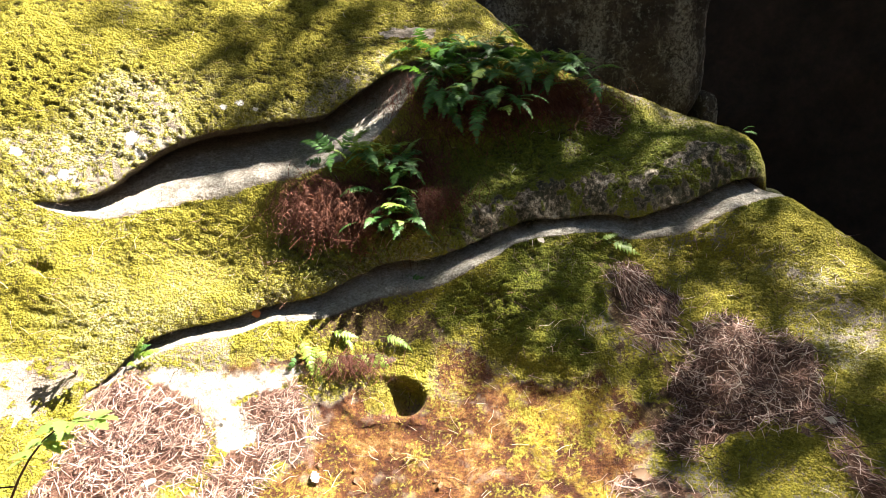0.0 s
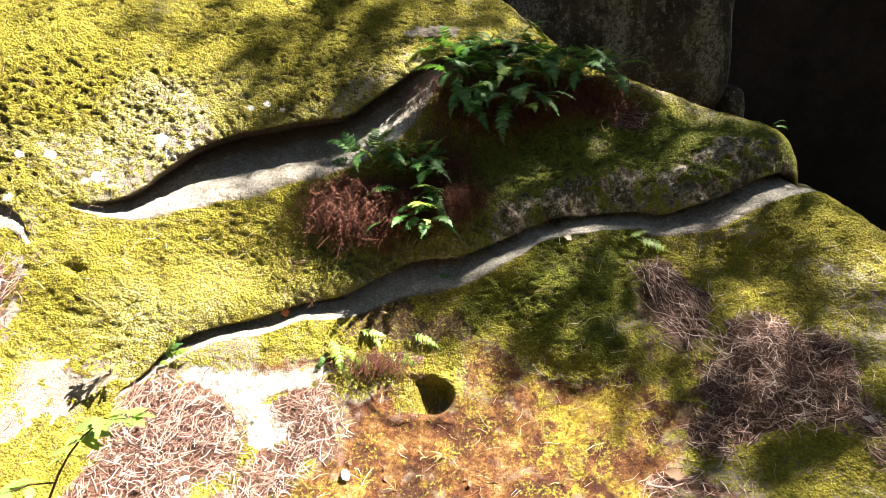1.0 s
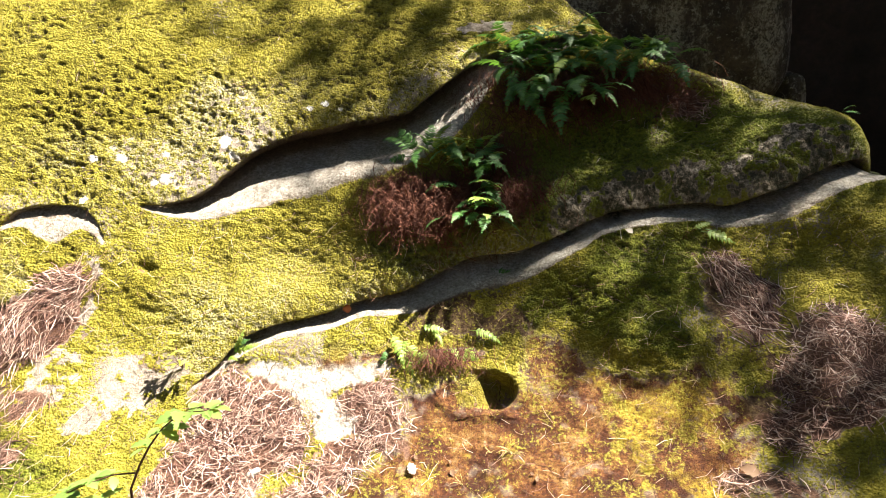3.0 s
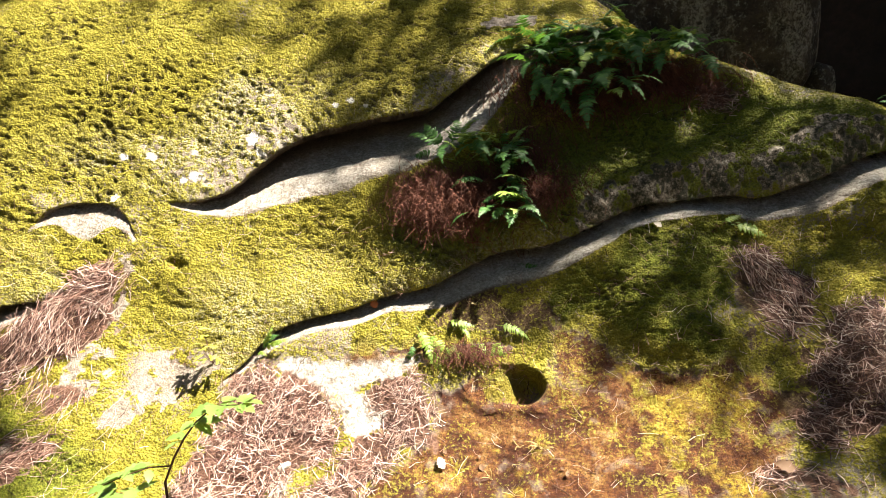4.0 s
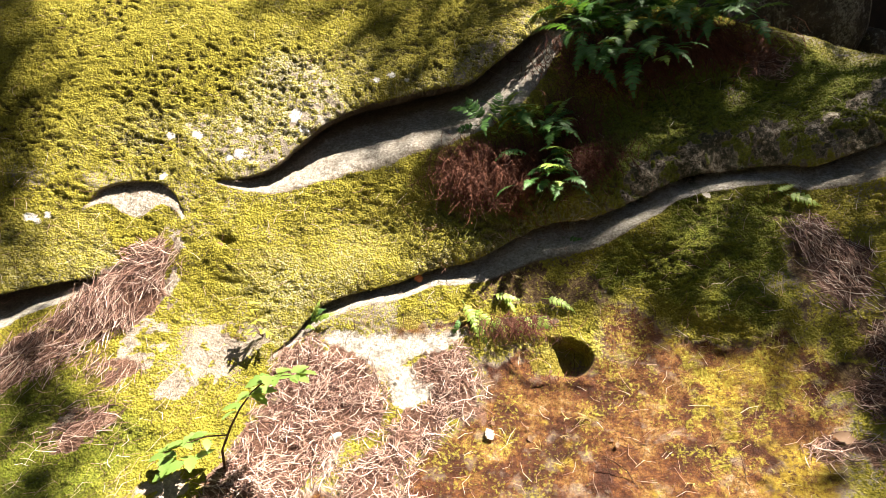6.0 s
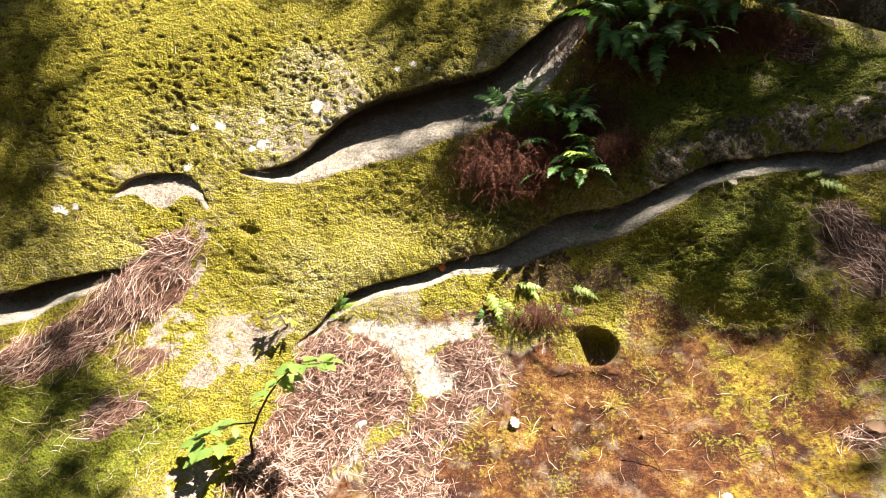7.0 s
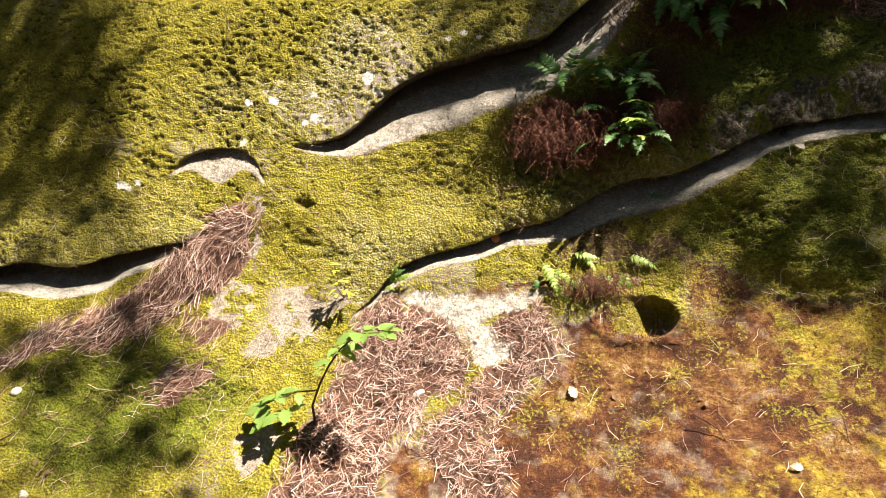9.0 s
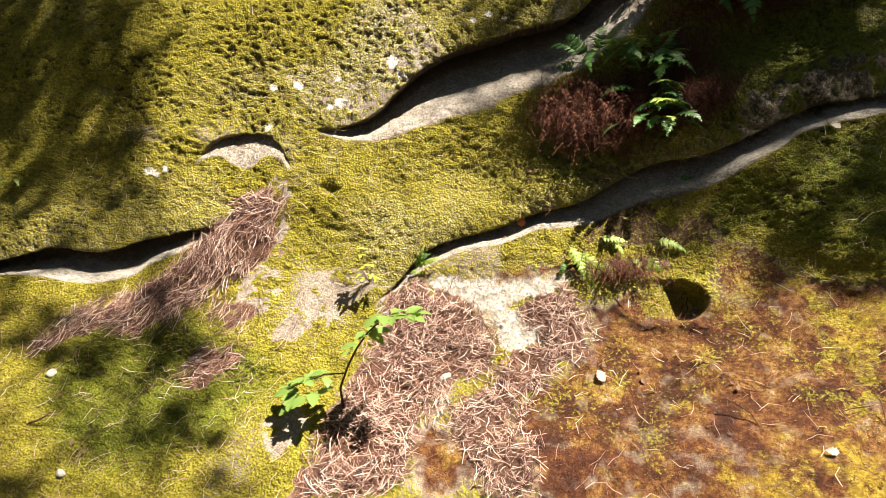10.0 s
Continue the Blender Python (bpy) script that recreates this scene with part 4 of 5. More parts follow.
def frond_mesh(name, length, width, rise, bend, pairs, mat, seed, dead=False):
    """One fern frond: a curved stalk with pairs of narrow leaflets; it grows along +y and arches down."""
    r = random.Random(seed)
    n = 40
    pts, dirs, p, e = [], [], Vector((0, 0, 0)), radians(rise)
    sway = r.uniform(-0.5, 0.5) * (2.6 if dead else 1)
    for i in range(n + 1):
        t = i / n
        el = e - radians(bend) * t**1.2
        az = sway * t * t
        d = Vector((math.sin(az) * math.cos(el), math.cos(az) * math.cos(el), math.sin(el)))
        pts.append(p.copy())
        dirs.append(d)
        p = p + d * (length / n)
    bm = bmesh.new()
    w0 = 0.0014 if not dead else 0.0011
    tube(bm, pts[::4], [w0 * (1 - 0.7 * i / 10) for i in range(11)], 4)
    for k in range(pairs):
        t = 0.24 + 0.75 * k / (pairs - 1)
        i = min(int(t * n), n)
        d, q = dirs[i], pts[i]
        x = d.cross(Vector((0, 0, 1)))
        x = x.normalized() if x.length > 1e-4 else Vector((1, 0, 0))
        up = x.cross(d).normalized()
        s = (t - 0.24) / 0.75
        size = width * (0.72 + 0.55 * s - 1.32 * s**2.2) * 1.05
        size = max(size, 0.005)
        for sgn in (-1, 1):
            ln = size * (r.uniform(0.70, 1.12) if not dead else r.uniform(0.1, 2.0))
            a = (x * sgn * 0.90 + d * (0.34 + 0.35 * s) + up * (r.uniform(-0.18, 0.14) if not dead else r.uniform(-0.9, 0.5))).normalized()
            b = a.cross(up).normalized() * (length / pairs * 0.40) * (1 if not dead else r.uniform(0.10, 0.32))
            droop = -up * ln * (0.18 if not dead else r.uniform(-0.3, 0.7))
            fold = up * ln * 0.05
            v = [bm.verts.new(c) for c in (q - b, q + b, q + a * ln * 0.4 + b * 0.92 + droop * 0.2, q + a * ln * 0.4 + fold + droop * 0.15, q + a * ln * 0.4 - b * 0.92 + droop * 0.2,
                                           q + a * ln * 0.78 + b * 0.46 + droop * 0.6, q + a * ln * 0.78 + fold + droop * 0.55, q + a * ln * 0.78 - b * 0.46 + droop * 0.6, q + a * ln + droop)]
            for f in ((1, 2, 3), (0, 1, 3), (0, 3, 4), (2, 5, 6, 3), (3, 6, 7, 4), (5, 8, 6), (6, 8, 7)):
                bm.faces.new([v[c] for c in f])
    me = bpy.data.meshes.new(name)
    bm.to_mesh(me)
    bm.free()
    me.materials.append(mat)
    return me


LIVE = [frond_mesh("frond", L, W, rise, bend, pr, FERN, i) for i, (L, W, rise, bend, pr) in enumerate(((0.21, 0.048, 50, 80, 11), (0.23, 0.050, 35, 75, 12), (0.18, 0.043, 60, 100, 10), (0.25, 0.052, 45, 95, 13), (0.20, 0.048, 20, 70, 11)))]
SHORT = [frond_mesh("frond", L, W, rise, bend, pr, FERN_YOUNG, 60 + i) for i, (L, W, rise, bend, pr) in enumerate(((0.15, 0.040, 14, 40, 8), (0.12, 0.034, 18, 50, 7), (0.16, 0.036, 10, 30, 9)))]
YOUNG = [frond_mesh("frond", L, W, rise, bend, pr, FERN_YOUNG, 20 + i) for i, (L, W, rise, bend, pr) in enumerate(((0.20, 0.040, 60, 60, 13), (0.24, 0.042, 40, 70, 15), (0.13, 0.034, 45, 60, 9)))]
DEAD = [frond_mesh("dead_frond", L, W, rise, bend, pr, FERN_DEAD, 40 + i, True) for i, (L, W, rise, bend, pr) in enumerate(((0.20, 0.026, 10, 120, 9), (0.24, 0.020, -10, 105, 10), (0.17, 0.028, 20, 150, 8), (0.22, 0.018, -30, 80, 9)))]
r2 = random.Random(5)


def fern(u, v, label, live, young, dead, spread=(0.15, 0.08), size=1.0, lift=0.0, group="ferns on the rock", fan=(50, 310), dead_off=(0.0, -0.05), dead_spread=None, fan_tilt=0.0):
    """A clump: live fronds fan out, withered ones hang below."""
    root = Vector(sample(np.array([u]), np.array([v]))[0])
    ob = tagged(new("fern"), label, "fern", group)
    ob.location = root
    for kind, pool, count in (("live", LIVE, live), ("young", YOUNG, young), ("dead", DEAD, dead)):
        sp = (dead_spread or spread) if kind == "dead" else spread
        off = dead_off if kind == "dead" else (0, 0)
        for i in range(count):
            a, b = u + off[0] + r2.uniform(-1, 1) * sp[0], v + off[1] + r2.uniform(-1, 1) * sp[1]
            p = Vector(sample(np.array([a]), np.array([b]))[0]) + Vector((0, -SA, CA)) * (lift + r2.uniform(0.0, 0.02)) - root
            az = r2.uniform(*fan) if kind != "dead" else r2.uniform(105, 250)
            k = size * r2.uniform(0.75, 1.12)
            low = -45 * max(0.0, -math.cos(radians(az))) * r2.random() if kind != "dead" else 0
            m = pose(*p, r2.uniform(-12, 25) + low + fan_tilt, r2.uniform(-20, 20), az) @ Matrix.Diagonal((k, k, k, 1))
            part("frond" if kind != "dead" else "withered_frond", r2.choice(pool), None, ob, "" if kind == "live" else ("bright yellow-green frond" if kind == "young" else "withered brown frond"), m)
    return ob


fern(0.14, 2.05, "large clump of dark green ferns in the crevice", 60, 9, 30, (0.23, 0.12), 1.0, 0.06, dead_off=(0.0, -0.14), dead_spread=(0.24, 0.10))
fern(0.48, 2.06, "dark green ferns with withered fronds on the mossy ledge", 40, 5, 20, (0.19, 0.08), 0.95, 0.06, dead_off=(0.0, -0.12), dead_spread=(0.2, 0.08))
fern(-2.753, 1.025, "tiny bright fern in the shaded moss", 0, 4, 0, (0.03, 0.01), 0.4, 0.01, fan=(120, 260))
fern(0.14, 1.90, "drooping dark fern fronds over withered thatch", 20, 4, 4, (0.15, 0.06), 1.0, 0.05, fan=(140, 225), fan_tilt=-12)
fern(-0.28, 1.56, "green ferns above a thatch of brown withered fronds", 20, 13, 70, (0.13, 0.08), 0.85, 0.05, dead_off=(-0.13, -0.17), dead_spread=(0.17, 0.09), fan=(110, 330))
fern(-0.19, 1.36, "green ferns hanging over the lower crevice's lip", 18, 9, 36, (0.12, 0.07), 0.72, 0.04, dead_off=(0.05, 0.04), dead_spread=(0.14, 0.08), fan=(100, 260))

fern(-0.31, 1.54, "bright yellow-green ferns rising from the withered thatch", 3, 9, 0, (0.08, 0.04), 0.72, 0.05, fan=(-60, 60), fan_tilt=-18)


def fronds(u, v, label, rows, dead=0, spread=(0.1, 0.02), group="ferns on the rock"):
    """A clump with each frond set: pool, place beside the root, way along the rock in degrees (90: up the slope), rise, size."""
    root = Vector(sample(np.array([u]), np.array([v]))[0])
    ob = tagged(new("fern"), label, "fern", group)
    ob.location = root
    frame_rock = Matrix(((1, 0, 0), (0, CA, -SA), (0, SA, CA))).to_4x4()
    for pool, du, dv, way, rise, k in rows:
        p = Vector(sample(np.array([u + du]), np.array([v + dv]))[0]) + Vector((0, -SA, CA)) * 0.012 - root
        m = Matrix.Translation(p) @ frame_rock @ pose(0, 0, 0, 0, 0, way - 90) @ pose(0, 0, 0, rise, r2.uniform(-25, 25), 0) @ Matrix.Diagonal((k, k, k, 1))
        part("frond", r2.choice(pool), None, ob, "bright yellow-green frond" if pool is YOUNG else "", m)
    for i in range(dead):
        p = Vector(sample(np.array([u + r2.uniform(-1, 1) * spread[0]]), np.array([v + r2.uniform(-1, 1) * spread[1]]))[0]) + Vector((0, -SA, CA)) * 0.015 - root
        k = r2.uniform(0.35, 0.7)
        part("withered_frond", r2.choice(DEAD), None, ob, "withered brown frond", Matrix.Translation(p) @ frame_rock @ pose(0, 0, 0, 0, 0, r2.uniform(0, 360)) @ pose(0, 0, 0, r2.uniform(-20, 20), r2.uniform(-60, 60), 0) @ Matrix.Diagonal((k, k, k, 1)))
    return ob


fronds(-0.45, 1.60, "thin green fern fronds reaching over the pale ledge", [(LIVE, 0, 0, 157, -18, 1.15), (LIVE, 0.02, 0.01, 138, -8, 0.95), (LIVE, 0.03, 0, 75, -10, 0.75), (LIVE, 0.05, 0, 45, -10, 0.8), (LIVE, -0.02, -0.01, 185, -25, 0.6)])
fronds(-0.15, 1.14, "small green fern on the grey ledge", [(LIVE, 0, 0, -48, -35, 0.62), (LIVE, 0.01, 0, -25, -30, 0.5)])
fronds(-0.38, 0.80, "small pale fern with withered reddish fronds beside the pothole", [(SHORT, -0.16, 0.075, -58, 0, 1.0), (SHORT, -0.12, 0.03, -72, -8, 0.95), (SHORT, -0.13, 0.045, -38, -5, 0.85), (SHORT, -0.03, 0.01, -60, 0, 0.6), (SHORT, -0.01, 0.02, -115, 0, 0.55),
        (SHORT, 0.05, 0.025, -82, -8, 0.85), (SHORT, 0.07, 0.02, -50, -5, 0.7), (SHORT, 0.13, 0.03, -62, -8, 0.85), (SHORT, 0.14, 0.03, -100, -8, 0.6), (SHORT, -0.05, 0.10, -12, 0, 0.75), (SHORT, -0.01, 0.10, -45, -5, 0.6), (YOUNG, 0.14, 0.085, -14, -45, 0.75), (LIVE, -0.17, 0.01, -100, -35, 0.45)],
       14, (0.17, 0.03))
fronds(0.63, 1.27, "single bright fern fronds over withered needles", [(YOUNG, 0.05, 0.0, -14, -45, 1.2), (SHORT, 0.0, 0.0, 20, 0, 0.6), (SHORT, 0.03, -0.01, -25, 0, 0.9)], 2, (0.04, 0.02))
fern(1.33, 1.80, "tiny dark fern on the boulder's brow", 3, 0, 0, (0.02, 0.01), 0.4, 0.0, fan=(230, 300))
fronds(-1.12, 0.775, "small fern growing in the crevice's mouth", [(LIVE, 0, 0, 35, 15, 0.5), (YOUNG, 0, 0, 10, 5, 0.55), (YOUNG, 0.01, 0, 60, 25, 0.45), (YOUNG, -0.02, -0.02, -20, 0, 0.4)])

# ---- oak sapling ----
OAK = leaf_material("oak_leaf", (0.08, 0.145, 0.03), (0.165, 0.25, 0.06), 0.4, 0.22, 0.5)
TWIG = bark_material("thin_twig", (0.035, 0.018, 0.012), (0.12, 0.065, 0.04))


def leaf_mesh(name, length, width, lobes, mat, seed, curl=0.1):
    """A leaf with a wavy lobed edge, creased along its midrib."""
    r = random.Random(seed)
    bm = bmesh.new()
    n = 22
    mid, rows = [], ([], [])
    for i in range(n + 1):
        t = i / n
        w = width * math.sin(math.pi * min(1, t**0.8)) ** 0.75 * (1 - 0.10 * t)
        w *= 1 + 0.16 * math.cos(t * lobes * 2 * math.pi)
        z = curl * length * (t * (1 - t) * 1.2 - 0.35 * t * t)
        mid.append(bm.verts.new((0, t * length, z)))
        for k, s in enumerate((-1, 1)):
            rows[k].append(bm.verts.new((s * max(w, 0.0006) * r.uniform(0.95, 1.05), t * length + 0.05 * w, z + w * 0.22)))
    for i in range(n):
        bm.faces.new((mid[i], rows[1][i], rows[1][i + 1], mid[i + 1]))
        bm.faces.new((rows[0][i], mid[i], mid[i + 1], rows[0][i + 1]))
    for f in bm.faces:
        f.smooth = True
    me = bpy.data.meshes.new(name)
    bm.to_mesh(me)
    bm.free()
    me.materials.append(mat)
    return me


OAK_LEAVES = [leaf_mesh("leaf", 0.068 + 0.010 * i, 0.019 + 0.003 * i, 4, OAK, i) for i in range(3)]


def sapling(u, v):
    root = Vector(sample(np.array([u]), np.array([v]))[0])
    ob = tagged(new("oak_sapling"), "young oak sapling with bright green lobed leaves among needles", "sapling")
    ob.location = root
    stem = [(0, 0, -0.02), (0.012, -0.01, 0.10), (0.06, -0.015, 0.19), (0.107, -0.02, 0.26), (0.158, -0.02, 0.32), (0.228, -0.025, 0.375), (0.31, -0.03, 0.385)]
    part("stem", tube(bmesh.new(), [Vector(p) for p in stem], (0.0046, 0.0042, 0.0038, 0.0034, 0.0026, 0.0018, 0.001), 6), TWIG, ob)
    side = [(0.04, -0.012, 0.16), (-0.02, -0.03, 0.165), (-0.085, -0.05, 0.15), (-0.16, -0.06, 0.12)]
    part("branch", tube(bmesh.new(), [Vector(p) for p in side], (0.0030, 0.0024, 0.0018, 0.001), 5), TWIG, ob)
    r = random.Random(3)
    # each whorl: place, leaves, the ways in which they point
    whorls = [(stem[6], 5, -60, 60), ((0.26, -0.028, 0.38), 3, -100, 100), (stem[5], 4, 0, 360), (stem[4], 5, 0, 360), (stem[3], 3, 100, 260), (side[3], 6, 0, 360), (side[2], 5, 0, 360), (side[1], 3, 0, 360), ((-0.05, -0.09, 0.12), 4, 0, 360), ((-0.11, -0.10, 0.10), 3, 120, 300)]
    for p, k, lo, hi in whorls:
        for i in range(k):
            az = lo + (hi - lo) * (i + 0.5) / k + r.uniform(-18, 18) - 90
            q = Vector(p) + Vector((r.uniform(-1, 1), r.uniform(-1, 1), r.uniform(-0.5, 0.4))) * 0.014
            s = r.uniform(0.65, 1.1) * (1.0 if p[0] < 0 else 0.85)
            part("leaf", r.choice(OAK_LEAVES), None, ob, "", pose(*q, r.uniform(-22, 12), r.uniform(-18, 18), az) @ Matrix.Diagonal((s, s, s, 1)))
    return ob


sapling(-1.289, 0.208)

# ---- needles, moss tufts and litter ----


def needle_material():
    m = Nodes("dry_pine_needle", 0.65, 0.35)
    m.colour(m.ramp(m.island(), (0.0, (0.030, 0.012, 0.009)), (0.35, (0.13, 0.058, 0.042)), (0.70, (0.40, 0.245, 0.19)), (1.0, (0.70, 0.58, 0.50))))
    return m.mat


NEEDLE = needle_material()
r3 = np.random.default_rng(11)
AX = np.array([[1, 0, 0], [0, CA, SA], [0, -SA, CA]], float)


def normals(u, v):
    h = 0.02
    a = swell(u + h, v) - swell(u - h, v)
    b = swell(u, v + h) - swell(u, v - h)
    n = np.stack([-a / (2 * h), -b / (2 * h), np.ones_like(u)], -1)
    return n / np.linalg.norm(n, axis=1)[:, None]


def strands(name, u, v, lift, angle, tilt, length, width, mat, curve=0.15):
    """Thin bent strands laid on the rock: a three-sided, two-jointed rod each."""
    k = len(u)
    base = sample(u, v)
    n = normals(u, v)
    t = np.stack([np.cos(angle), np.sin(angle), np.zeros(k)], -1)
    t -= n * (t * n).sum(1)[:, None]
    t /= np.linalg.norm(t, axis=1)[:, None]
    d = t * np.cos(tilt)[:, None] + n * np.sin(tilt)[:, None]
    s = np.cross(n, d)
    n2 = np.cross(d, s)
    L = length[:, None]
    bend = r3.normal(0, curve, k)[:, None]
    ctr = [(-0.5, 0.0), (0.0, 1.0), (0.5, 0.0)]
    p0 = np.einsum("ki,ij->kj", n, AX) * lift[:, None] + base
    dw, sw, nw = (np.einsum("ki,ij->kj", q, AX) for q in (d, s, n2))
    rings = []
    for j, (f, g) in enumerate(ctr):
        c = p0 + dw * L * f + (sw * bend + nw * np.abs(bend) * 0.3) * L * g * 0.5
        w = (width * (0.55 if j == 2 else 1.0))[:, None]
        for a in (0, 2.1, 4.2):
            rings.append(c + (sw * math.cos(a) + nw * math.sin(a)) * w)
    verts = np.stack(rings, 1)
    f = []
    for j in (0, 1):
        for a in range(3):
            f.append([3 * j + a, 3 * j + (a + 1) % 3, 3 * j + 3 + (a + 1) % 3, 3 * j + 3 + a])
    quads = (np.arange(k)[:, None, None] * 9 + np.array(f)[None]).reshape(-1, 4)
    return mesh_from(name, verts.reshape(-1, 3), quads, None, [mat])


for poly, way, high in HEAPS:
    lo, hi = np.min(poly, 0) - 0.06, np.max(poly, 0) + 0.06
    count = int((hi - lo).prod() * 17000)
    u, v = r3.uniform(lo[0], hi[0], count), r3.uniform(lo[1], hi[1], count)
    sd = inside(u, v, poly) + 0.09 * (fbm(u * 9 + 2, v * 9, 3, 3) - 0.5)
    on = r3.random(count) < step(sd, -0.035, 0.020) * (0.35 + 0.65 * step(fbm(u * 14, v * 14, 3, 1), 0.34, 0.52))
    u, v, sd, count = u[on], v[on], sd[on], int(on.sum())
    turn = 2.6 * math.pi * (fbm(u * 5, v * 5, 2, 6) - 0.5)
    ang = turn + r3.normal(0, 1.1, count) if way is None else np.radians(way) + 0.4 * turn + r3.normal(0, 0.55, count)
    lift = r3.uniform(0.0, 1, count) ** 1.5 * high * step(sd, -0.02, 0.05) + 0.004
    me = strands("needle_litter", u, v, lift, ang, r3.normal(0, 0.22, count), r3.uniform(0.022, 0.080, count) * r3.uniform(0.7, 1.1, count) * (1.0 if way is None else 1.5), r3.uniform(0.0007, 0.0017, count), NEEDLE, 0.22)
    tagged(new("needle_litter", me), "heap of dry reddish-brown pine needles on the rock", "pine needles", "", "stuff")

# tangles of thin withered stalks under the ferns
for cu0, cv0, ru, rv, count in ((0.10, 1.90, 0.24, 0.11, 2000), (0.46, 1.94, 0.22, 0.08, 1300), (-0.42, 1.36, 0.17, 0.10, 3000), (-0.16, 1.42, 0.20, 0.09, 1300), (-0.10, 1.62, 0.12, 0.10, 500), (-0.33, 0.77, 0.13, 0.03, 250)):
    u, v = cu0 + r3.normal(0, 0.6, count) * ru, cv0 + r3.normal(0, 0.6, count) * rv
    me = strands("withered_stalks", u, v, r3.uniform(0.0, 0.06, count), np.radians(95) + r3.normal(0, 0.6, count), r3.normal(-0.1, 0.35, count), r3.uniform(0.04, 0.13, count), r3.uniform(0.0006, 0.0015, count), FERN_DEAD, 0.35)
    tagged(new("withered_stalks", me), "tangle of dark reddish withered fern stalks", "dead fern", "", "stuff")

# loose needles and dry stems scattered over the whole rock
k = 1700
u, v = r3.uniform(-2.6, 1.6, k), r3.uniform(-0.2, 1.3, k)
ok = mask_at("pale", u, v) < 0.6
u, v = u[ok], v[ok]
k = len(u)
me = strands("loose_needles", u, v, r3.uniform(0.003, 0.012, k), r3.uniform(0, math.pi, k), r3.normal(0, 0.2, k), r3.uniform(0.03, 0.08, k), r3.uniform(0.0005, 0.0010, k), NEEDLE, 0.3)
tagged(new("loose_needles", me), "scattered dry needles and stems over the moss", "pine needles", "", "stuff")
k = 650
u, v = r3.uniform(-2.6, -1.4, k), r3.uniform(-0.2, 0.55, k)
me = strands("loose_needles", u, v, r3.uniform(0.003, 0.012, k), np.radians(60) + r3.normal(0, 0.6, k), r3.normal(0, 0.2, k), r3.uniform(0.03, 0.08, k), r3.uniform(0.0005, 0.0010, k), NEEDLE, 0.3)
tagged(new("loose_needles", me), "dry brown needles strewn in the low moss", "pine needles", "", "stuff")
k = 900
u, v = r3.uniform(-2.9, 1.2, k), r3.uniform(1.0, 2.5, k)
me = strands("loose_needles", u, v, r3.uniform(0.003, 0.012, k), r3.uniform(0, math.pi, k), r3.normal(0, 0.2, k), r3.uniform(0.02, 0.07, k), r3.uniform(0.0004, 0.0008, k), NEEDLE, 0.3)
tagged(new("loose_needles", me), "few dry needles caught in the moss", "pine needles", "", "stuff")


def moss_material():
    m = Nodes("moss_tuft", 0.8, 0.25)
    pick = m.math("ADD", m.math("ADD", m.math("MULTIPLY", m.island(), 0.22), m.math("MULTIPLY", m.noise(75, 4, 0.7), 0.62)), m.math("MULTIPLY", m.noise(9, 4), 0.16))
    a = m.ramp(pick, (0.30, (0.022, 0.034, 0.004)), (0.5, (0.12, 0.170, 0.010)), (0.70, (0.27, 0.31, 0.030)))
    b = m.ramp(pick, (0.30, (0.055, 0.046, 0.007)), (0.5, (0.26, 0.236, 0.022)), (0.70, (0.52, 0.485, 0.09)))
    m.colour(m.mix(m.attr("gold"), a, b))
    return m.mat


MOSS = moss_material()
k = 700000
u, v = r3.uniform(-3.1, 1.65, k), r3.uniform(-0.35, 2.6, k)
ms = mask_at("moss", u, v) - 0.25 * mask_at("pit", u, v) + 0.3 * (fbm(u * 30, v * 30, 3, 4) - 0.5)
ok = (ms > 0.47) & (r3.random(k) < np.clip((ms - 0.40) * 4, 0, 1) * np.clip(1 - 2.5 * mask_at("rust", u, v), 0, 1)) & (beside(LINES["brow"], u, v)[0] < 0.05)
u, v = u[ok], v[ok]
k = len(u)
gold = mask_at("gold", u, v)
base = sample(u, v)
n = normals(u, v) @ AX
side = np.cross(n, r3.normal(size=(k, 3)))
side /= np.linalg.norm(side, axis=1)[:, None]
way = n * 0.8 + r3.normal(0, 0.45, (k, 3)) + np.array([0, -0.1, 0.05])
way /= np.linalg.norm(way, axis=1)[:, None]
h = (r3.uniform(0.003, 0.008, k) * (1.25 - 0.4 * gold))[:, None]
w = (r3.uniform(0.0011, 0.0023, k))[:, None]
verts = np.stack([base - n * 0.003 - side * w, base - n * 0.003 + side * w, base + way * h], 1).reshape(-1, 3)
me = mesh_from("moss_tufts", verts, np.arange(3 * k).reshape(-1, 3), {"gold": np.repeat(gold, 3)}, [MOSS])
tagged(new("moss_tufts", me), "dense yellow-green moss tufts on the sandstone", "moss", "", "stuff")

# ---- small things ----


def on_rock(u, v, lift=0.0):
    return Vector(sample(np.array([u]), np.array([v]))[0]) + Vector((0, -SA, CA)) * lift


DRY_LEAF = leaf_material("dry_leaf", (0.12, 0.065, 0.035), (0.26, 0.17, 0.11), 0.7, 0.15, 0.3)
PALE_LEAF = leaf_material("bleached_leaf", (0.34, 0.29, 0.24), (0.58, 0.53, 0.47), 0.7, 0.15, 0.3)
RED_LEAF = leaf_material("red_withered_leaf", (0.22, 0.06, 0.02), (0.36, 0.12, 0.04), 0.7, 0.15, 0.3)
STONE = plain_rock("pale_stone", (0.32, 0.28, 0.23), (0.60, 0.56, 0.50), 30.0, 0.01, 0.3)
GRASS = leaf_material("dry_grass", (0.30, 0.22, 0.10), (0.50, 0.42, 0.22), 0.7, 0.2, 0.3)
